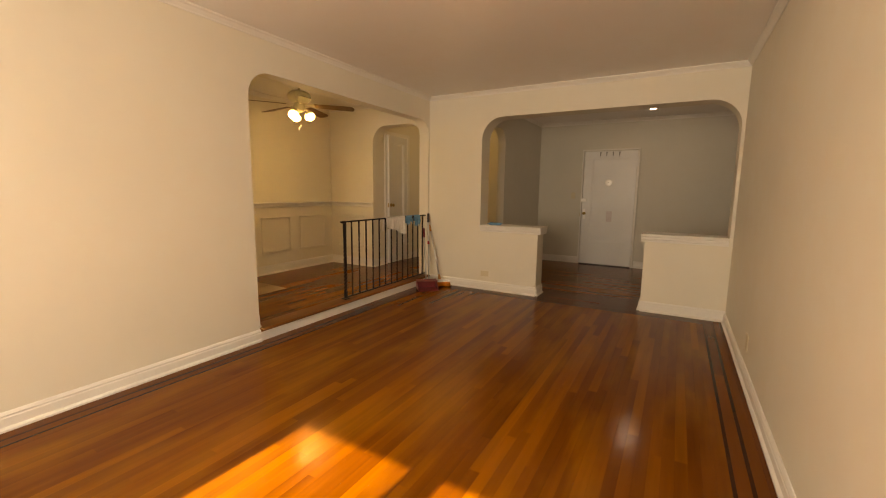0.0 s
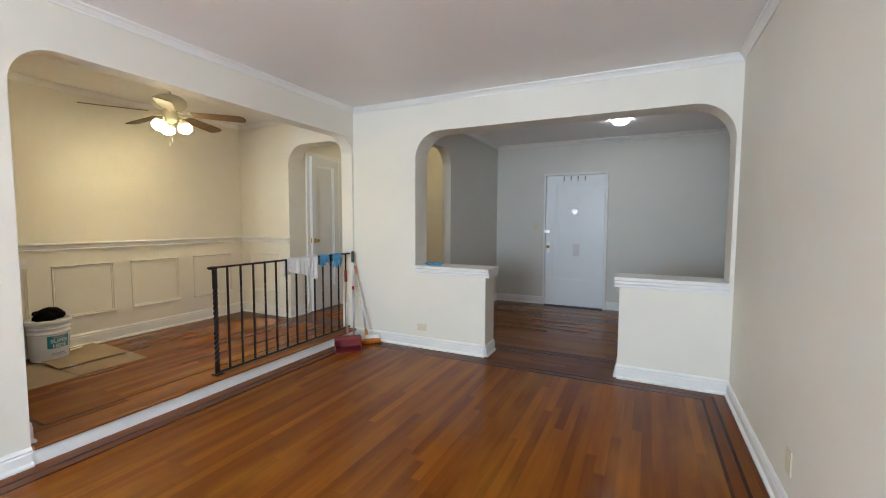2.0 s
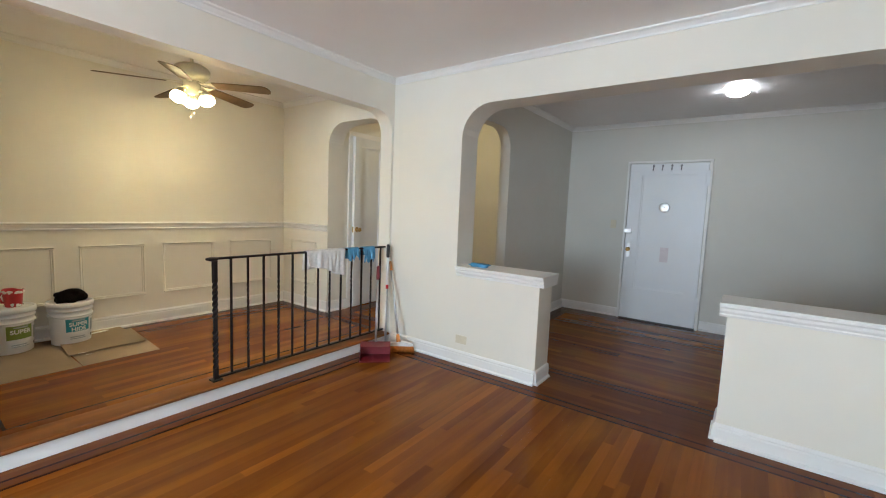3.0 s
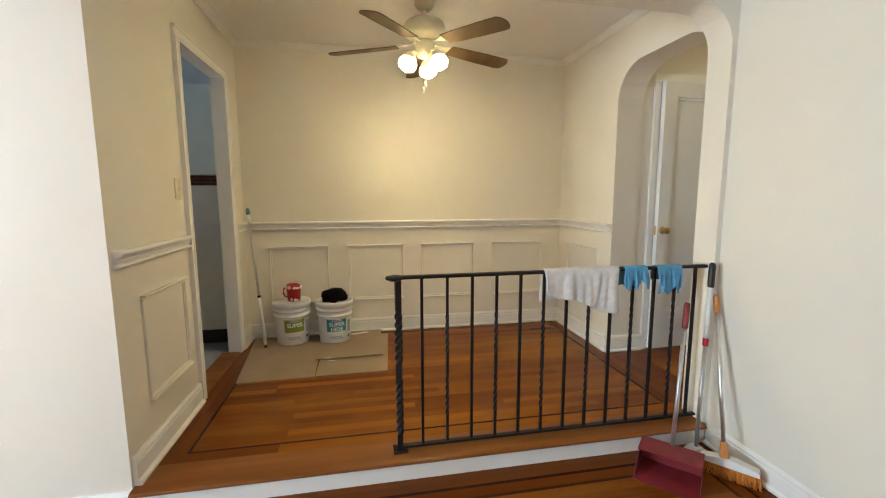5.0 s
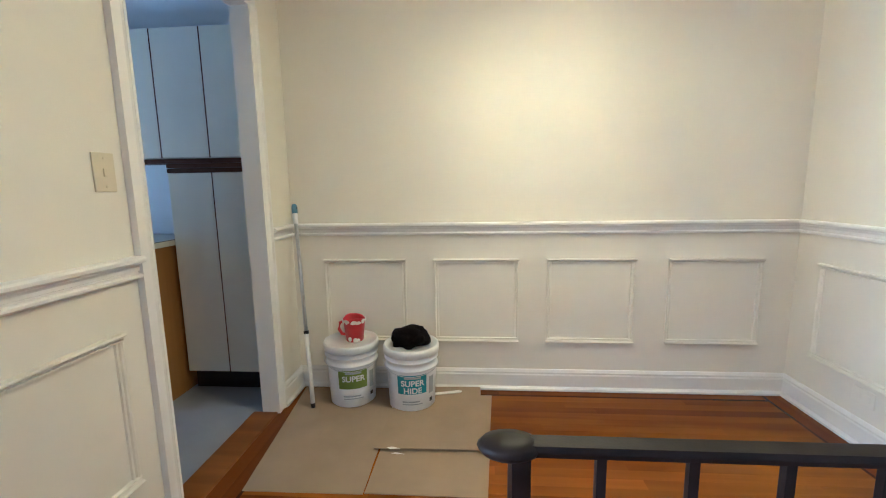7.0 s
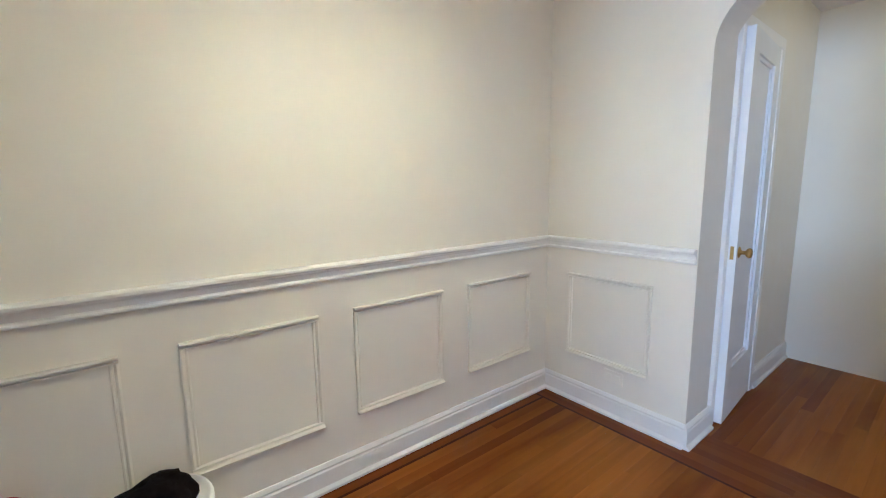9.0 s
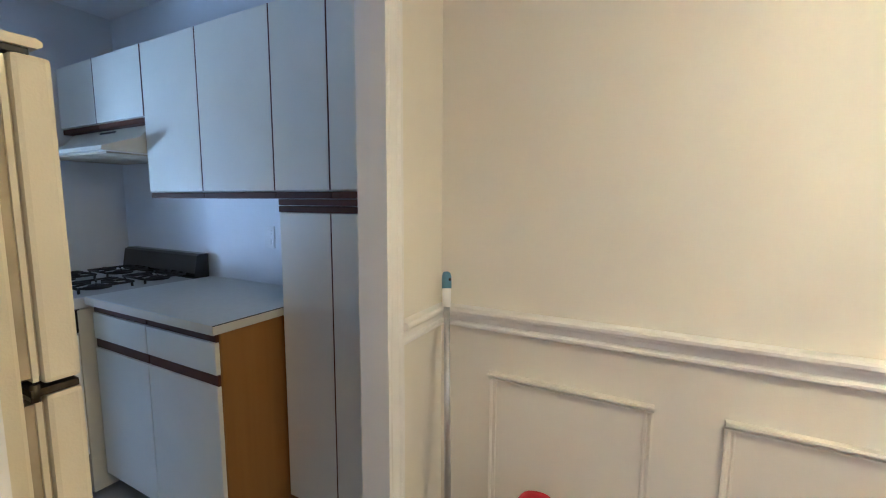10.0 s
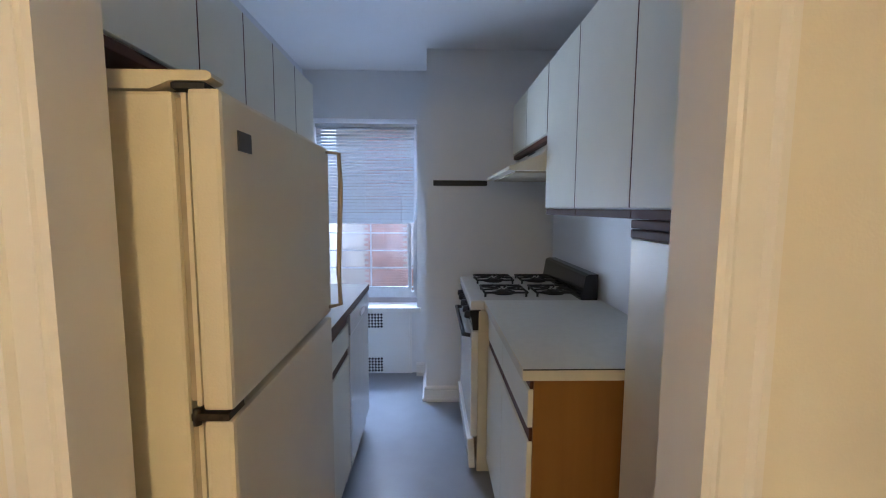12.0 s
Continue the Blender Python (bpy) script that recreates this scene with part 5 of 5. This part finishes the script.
# cabinets, dishwasher and counter past the refrigerator
LX = -3.352
for y0, y1 in ((1.592, 2.000), (1.285, 1.592), (1.001, 1.285), (0.715, 1.001), (0.395, 0.715)):
    z0 = 1.90 if y0 > 1.5 else 1.56
    cabinet("wall_cabinet", (-3.19, (y0 + y1) / 2, z0), (LX + 0.002, -3.032, y0 + 0.001, y1 - 0.001, z0, 2.235), [("door", LX, y0 + 0.003, y1 - 0.004, z0 + 0.002, 2.235)],
            [(LX - 0.0172, LX + 0.001, y1 - 0.0038, y1 + 0.0028, z0 + 0.002, 2.235), (LX - 0.010, LX + 0.10, y0 + 0.001, y1 - 0.001, z0 - 0.030, z0 - 0.003)], "white laminate wall cabinet with a dark wood lower edge", -1)
cabinet("wall_cabinet", (-3.19, 2.15, 1.90), (LX + 0.002, -3.032, 2.001, 2.30, 1.90, 2.235), [("door", LX, 2.002, 2.298, 1.902, 2.235)], [(LX - 0.010, LX + 0.10, 2.001, 2.30, 1.870, 1.897)], "white laminate wall cabinet above the refrigerator", -1)
LBX = -3.632
lb = thing("base_cabinet", (-3.33, 1.22, KF), "white laminate base cabinet with dark finger-pull strips", "cabinet", "kitchen cabinets")
part("body", boxed(LBX + 0.002, -3.032, 0.88, 1.645, KF + 0.095, 1.012), M_LAMINATE, lb)
part("plinth", boxed(LBX + 0.06, -3.032, 0.88, 1.645, KF, KF + 0.095), M_PLASTIC_BLK, lb)
part("drawer", slab_front(bmesh.new(), LBX, 0.883, 1.643, 0.852, 0.968, -1), M_LAMINATE, lb)
part("door", slab_front(bmesh.new(), LBX, 0.883, 1.643, KF + 0.10, 0.806, -1), M_LAMINATE, lb)
for z in (0.808, 0.970):
    part("pull_strip", boxed(LBX - 0.012, LBX + 0.002, 0.883, 1.643, z, z + 0.040, bevel=0.003), M_REVEAL, lb, "dark wood finger-pull strip")
dw = thing("dishwasher", (-3.33, 0.57, KF), "white front-loading dishwasher under the counter", "dishwasher")
part("body", boxed(LBX + 0.002, -3.032, 0.28, 0.876, KF + 0.02, 1.012), M_STOVE, dw)
part("door", boxed(LBX - 0.022, LBX, 0.283, 0.873, KF + 0.12, 0.90, bevel=0.006), M_STOVE, dw)
part("control_strip", boxed(LBX - 0.026, LBX, 0.283, 0.873, 0.905, 1.008, bevel=0.005), M_STOVE, dw)
part("latch", boxed(LBX - 0.036, LBX - 0.026, 0.50, 0.62, 0.935, 0.962, bevel=0.003), M_PLASTIC_W, dw)
lt = thing("countertop", (-3.34, 0.95, 1.014), "pale grey laminate countertop between window and refrigerator", "countertop")
part("top", boxed(-3.655, -3.032, 0.262, 1.648, 1.016, 1.050), M_COUNTER, lt)
part("edge_band", boxed(-3.658, -3.655, 0.262, 1.648, 1.014, 1.048), M_REVEAL, lt)

# ---- kitchen window with blind, sill and radiator cover ----
kw = structure("window_3", boxed(-3.935, -3.895, -0.80, -0.74, 0.745, 2.245), M_SASH, "aluminium double-hung kitchen window behind a white blind", "window")
part("side_member", boxed(-3.115, -3.075, -0.80, -0.74, 0.745, 2.245), M_SASH, kw)
part("top_member", boxed(-3.895, -3.115, -0.80, -0.74, 2.205, 2.245), M_SASH, kw)
part("bottom_member", boxed(-3.895, -3.115, -0.80, -0.74, 0.745, 0.795), M_SASH, kw)
sash = part("lower_sash", boxed(-3.880, -3.850, -0.738, -0.712, 0.800, 1.480), M_SASH, kw)
part("sash_rail", boxed(-3.850, -3.130, -0.738, -0.712, 0.800, 0.845), M_SASH, kw)
part("sash_rail", boxed(-3.850, -3.130, -0.738, -0.712, 1.440, 1.480), M_SASH, kw)
p = part("pane", boxed(-3.850, -3.130, -0.727, -0.723, 0.845, 1.440), M_DUSTY, kw)
p.visible_shadow = False
structure("window_sill", boxed(-3.968, -3.032, -0.74, -0.525, 0.662, 0.702, bevel=0.008), M_TRIM, "white painted kitchen window sill", "window sill")
blind = thing("venetian_blind", (-3.50, -0.66, 1.40), "white aluminium mini blind lowered over the upper window", "blind")
part("head_rail", boxed(-3.915, -3.090, -0.675, -0.640, 2.195, 2.225, bevel=0.003), M_SASH, blind, "grey metal head rail")
n = 29
for k in range(n):
    z = 1.425 + (2.185 - 1.425) * k / (n - 1)
    part("slat", turn_all(boxed(-0.405, 0.405, -0.0138, 0.0138, -0.0005, 0.0005), pose(-3.502, -0.657, z, -62, 0, 0)), M_SLAT, blind)
part("bottom_rail", boxed(-3.907, -3.097, -0.669, -0.645, 1.398, 1.412, bevel=0.003), M_BLIND, blind)
for x in (-3.80, -3.50, -3.20):
    part("ladder_cord", tube(bmesh.new(), [(x, -0.6435, 1.41), (x, -0.6435, 2.20)], 0.0012, 6), M_BLIND, blind)
rc = thing("radiator_cover", (-3.45, -0.59, KF), "white sheet-metal radiator cover with two square grilles", "radiator cover")
part("panel", boxed(-3.870, -3.035, -0.598, -0.578, KF + 0.004, 0.660), M_TRIM, rc)
part("edge_strip", boxed(-3.888, -3.872, -0.598, -0.572, KF + 0.004, 0.660), M_TRIM, rc)
# dark discs on the solid panel, painted shade of the grille's holes
for z0 in (0.120, 0.505):
    for i in range(7):
        for j in range(5):
            bm = turn_all(lathe(bmesh.new(), [(0, 0.0015), (0.0095, 0.001), (0.0105, 0)], n=10), pose(-3.475 - i * 0.026, -0.578, z0 + 0.022 + j * 0.026, -90, 0, 0))
            part("grille_hole", bm, M_HOLE_SHADE, rc)

# ---- outside the kitchen window ----
GZ = -0.9
structure("ground", boxed(-300, 300, -300, 300, GZ - 0.2, GZ), M_GROUND, "pale concrete ground outside the building", "ground")
guard = thing("window_guard", (-3.5, -1.0, 0.72), "painted iron guard bars outside the kitchen window", "window guard")
part("bar_rail", boxed(-3.93, -3.07, -0.905, -0.895, 0.80, 0.815), M_SASH, guard)
for z in (0.98, 1.14, 1.30):
    part("bar_rail", boxed(-3.93, -3.07, -0.905, -0.895, z, z + 0.012), M_SASH, guard)
for x in (-3.90, -3.50, -3.10):
    part("bar", boxed(x - 0.006, x + 0.006, -0.918, -0.906, 0.75, 1.45), M_SASH, guard)
house = thing("brick_building", (-3.5, -9.0, GZ), "reddish brick building with a pale window across the yard", "building")
# unseen upper storeys added to keep the sun out of the kitchen
part("wall", boxed(-9.0, -2.05, -9.2, -9.0, GZ, 10.0), M_MORTAR, house)
# made-up wall: hides bright sky from the kitchen, low enough for the sun
part("side_wing", boxed(-2.05, 1.6, -9.2, -9.0, GZ, 4.25), M_MORTAR, house, "low pale wall added to hide open sky beside the brick building")
part("cornice", boxed(-9.1, -2.0, -9.2, -8.85, 10.0, 10.25), M_GROUND, house)
for x0 in (-6.9, -4.45):
    for z0 in (-0.1, 2.9, 5.9):
        wv = part("window", boxed(x0, x0 + 1.0, -9.04, -8.955, z0, z0 + 1.6), M_SASH, house)
        part("window_glass", boxed(x0 + 0.06, x0 + 0.94, -8.96, -8.950, z0 + 0.06, z0 + 0.78), M_BLIND, wv)
        part("window_glass", boxed(x0 + 0.06, x0 + 0.94, -8.96, -8.950, z0 + 0.84, z0 + 1.54), M_BLIND, wv)
        part("lintel", boxed(x0 - 0.12, x0 + 1.12, -9.02, -8.94, z0 + 1.6, z0 + 1.78), M_GROUND, house)
# brick courses of the far wall, joined
verts, faces = [], []
rows = int((10.0 - GZ) / 0.075)
for r in range(rows):
    z = GZ + 0.005 + r * 0.075
    x = -9.0 + (0.11 if r % 2 else 0.0)
    while x < -2.27:
        if not any(x0 - 0.23 < x < x0 + 1.02 and z0 - 0.06 < z < z0 + 1.76 for x0 in (-6.9, -4.45) for z0 in (-0.1, 2.9, 5.9)):
            b = len(verts)
            for dx in (0, 0.21):
                for yy in (-9.0, -8.988):
                    for dz in (0, 0.065):
                        verts.append((x + dx, yy, z + dz))
            faces += [(b + 2, b + 3, b + 7, b + 6), (b, b + 1, b + 3, b + 2), (b + 4, b + 6, b + 7, b + 5), (b + 1, b + 5, b + 7, b + 3), (b, b + 2, b + 6, b + 4)]
        x += 0.222
me = bpy.data.meshes.new("brickwork")
me.from_pydata(verts, [], faces)
me.materials.append(M_BRICK)
bw = new("brickwork", me)
bw.parent = house
bw.matrix_parent_inverse = Matrix.Translation(-Vector(house.location))
tagged(bw, label="weathered red brick courses", kind="stuff")


# ---- floors, board by board ----
BOARD = {}


def board_mesh(ln, w, along, mat):
    """One floor board with eased top edges, shared by all boards of its size."""
    key = (ln, w, along, mat.name)
    if key not in BOARD:
        a, b, e = ln / 2, w / 2 - 0.0001, 0.0003
        pts = []
        for k, z in ((0, -0.012), (0, -e), (e, 0.0)):
            for s, t in ((-1, -1), (1, -1), (1, 1), (-1, 1)):
                u, v = s * a, t * (b - k)
                pts.append((v, u, z) if along == 1 else (u, v, z))
        fs = [(8, 9, 10, 11)]
        for o in (0, 4):
            fs += [(o + i, o + (i + 1) % 4, o + 4 + (i + 1) % 4, o + 4 + i) for i in range(4)]
        if along == 1:
            fs = [f[::-1] for f in fs]
        me = bpy.data.meshes.new("plank")
        me.from_pydata(pts, [], fs)
        me.materials.append(mat)
        BOARD[key] = me
    return BOARD[key]


def put_board(parent, cx, cy, z, ln, w, along, mat, name="plank"):
    ob = new(name, board_mesh(round(ln, 3), round(w, 4), along, mat))
    ob.parent = parent
    ob.location = (cx, cy, z)
    return ob


def lay(parent, x0, x1, y0, y1, z, along, mat, seed, width=0.0575, lengths=(0.7, 0.9, 1.1, 1.3, 1.5, 1.8)):
    """Cover a field with strips of mixed lengths along one axis."""
    rnd = random.Random(seed)
    a0, a1, b0, b1 = (y0, y1, x0, x1) if along == 1 else (x0, x1, y0, y1)
    n = max(1, round((b1 - b0) / width))
    w = (b1 - b0) / n
    for i in range(n):
        a = a0
        first = True
        while a1 - a > 1e-3:
            ln = rnd.choice(lengths)
            if first:
                ln = round(ln * rnd.choice((0.4, 0.6, 0.8, 1.0)), 2)
                first = False
            if a + ln > a1 - 0.25:
                ln = a1 - a
            c = a + ln / 2
            b = b0 + w * (i + 0.5)
            put_board(parent, *((b, c) if along == 1 else (c, b)), z, ln, w, along, mat)
            a += ln


def border(parent, x0, x1, y0, y1, z, bands, seed, sides="wesn"):
    """Border strips round a field; bands are (from, to, material pair) inwards from the wall line."""
    for a, b, mx, my in bands:
        w = b - a
        if "w" in sides:
            lay(parent, x0 + a, x0 + b, y0 + a, y1 - a, z, 1, my, seed, w, (1.4, 1.8, 2.2))
        if "e" in sides:
            lay(parent, x1 - b, x1 - a, y0 + a, y1 - a, z, 1, my, seed + 1, w, (1.4, 1.8, 2.2))
        if "s" in sides:
            lay(parent, x0 + (b if "w" in sides else 0), x1 - (b if "e" in sides else 0), y0 + a, y0 + b, z, 0, mx, seed + 2, w, (1.4, 1.8, 2.2))
        if "n" in sides:
            lay(parent, x0 + (b if "w" in sides else 0), x1 - (b if "e" in sides else 0), y1 - b, y1 - a, z, 0, mx, seed + 3, w, (1.4, 1.8, 2.2))


fl = structure("floor_living", boxed(-2.90, 2.0, YS, 8.3, -0.12, -0.010), M_SUB, "glossy reddish oak strip floor with dark inlaid border lines", "floor")
BANDS = ((0.0, 0.055, M_BORDER_X, M_BORDER_Y), (0.055, 0.108, M_BORDER_X, M_BORDER_Y), (0.108, 0.126, M_INLAY, M_INLAY), (0.126, 0.186, M_BORDER_X, M_BORDER_Y), (0.186, 0.204, M_INLAY, M_INLAY))
border(fl, XL, XR, YS, YN, 0.0, BANDS, 20)
lay(fl, XL + 0.204, XR - 0.204, YS + 0.204, YN - 0.204, 0.0, 1, M_OAK_Y, 3, lengths=(0.9, 1.2, 1.5, 1.8, 2.2))
# threshold strip and foyer
ff = structure("floor_foyer", boxed(-2.08, 1.9, 5.2552, 8.23, -0.10, -0.0105), M_SUB, "dark oak strip floor of the entrance foyer", "floor")
lay(ff, -1.19, 0.035, YN, 5.515, 0.0, 0, M_BORDER_X, 31)
border(ff, -2.08, 1.9, 5.515, 8.23, 0.0, BANDS, 40)
lay(ff, -2.08 + 0.204, 1.9 - 0.204, 5.515 + 0.204, 8.23 - 0.204, 0.0, 0, M_OAK_X, 7)
# dining room and hall, one step up
fd = structure("floor_dining", boxed(-4.745, -2.95, 2.26, 5.515, -0.05, D - 0.010), M_SUB, "honey oak strip floor of the raised dining room", "floor")
DBANDS = ((0.0, 0.065, M_BORDER_X, M_BORDER_Y), (0.065, 0.125, M_BORDER_X, M_BORDER_Y), (0.125, 0.140, M_INLAY, M_INLAY))
border(fd, -4.745, -3.020, 2.40, 5.30, D, DBANDS, 60, "sn")
lay(fd, -4.745, -4.660, 2.54, 5.16, D, 1, M_BORDER_Y, 63, 0.043)
lay(fd, -4.660, -4.645, 2.54, 5.16, D, 1, M_INLAY, 64, 0.015)
lay(fd, -3.020, -2.95, 2.40, 5.30, D, 1, M_OAK_Y, 66)
lay(fd, -3.034, -3.020, 2.54, 5.16, D, 1, M_INLAY, 67, 0.013, (1.3, 1.8))
lay(fd, -4.645, -3.034, 2.54, 5.16, D, 1, M_OAK_Y, 9)
fh = structure("floor_hall", boxed(-3.87, -2.08, 5.30, 7.1, -0.05, D - 0.0105), M_SUB, "oak strip floor of the hall behind the arch", "floor")
lay(fh, -3.86, -2.95, 5.30, 5.515, D, 0, M_BORDER_X, 71)
lay(fh, -3.87, -2.2, 5.515, 7.1, D, 1, M_OAK_Y, 72)
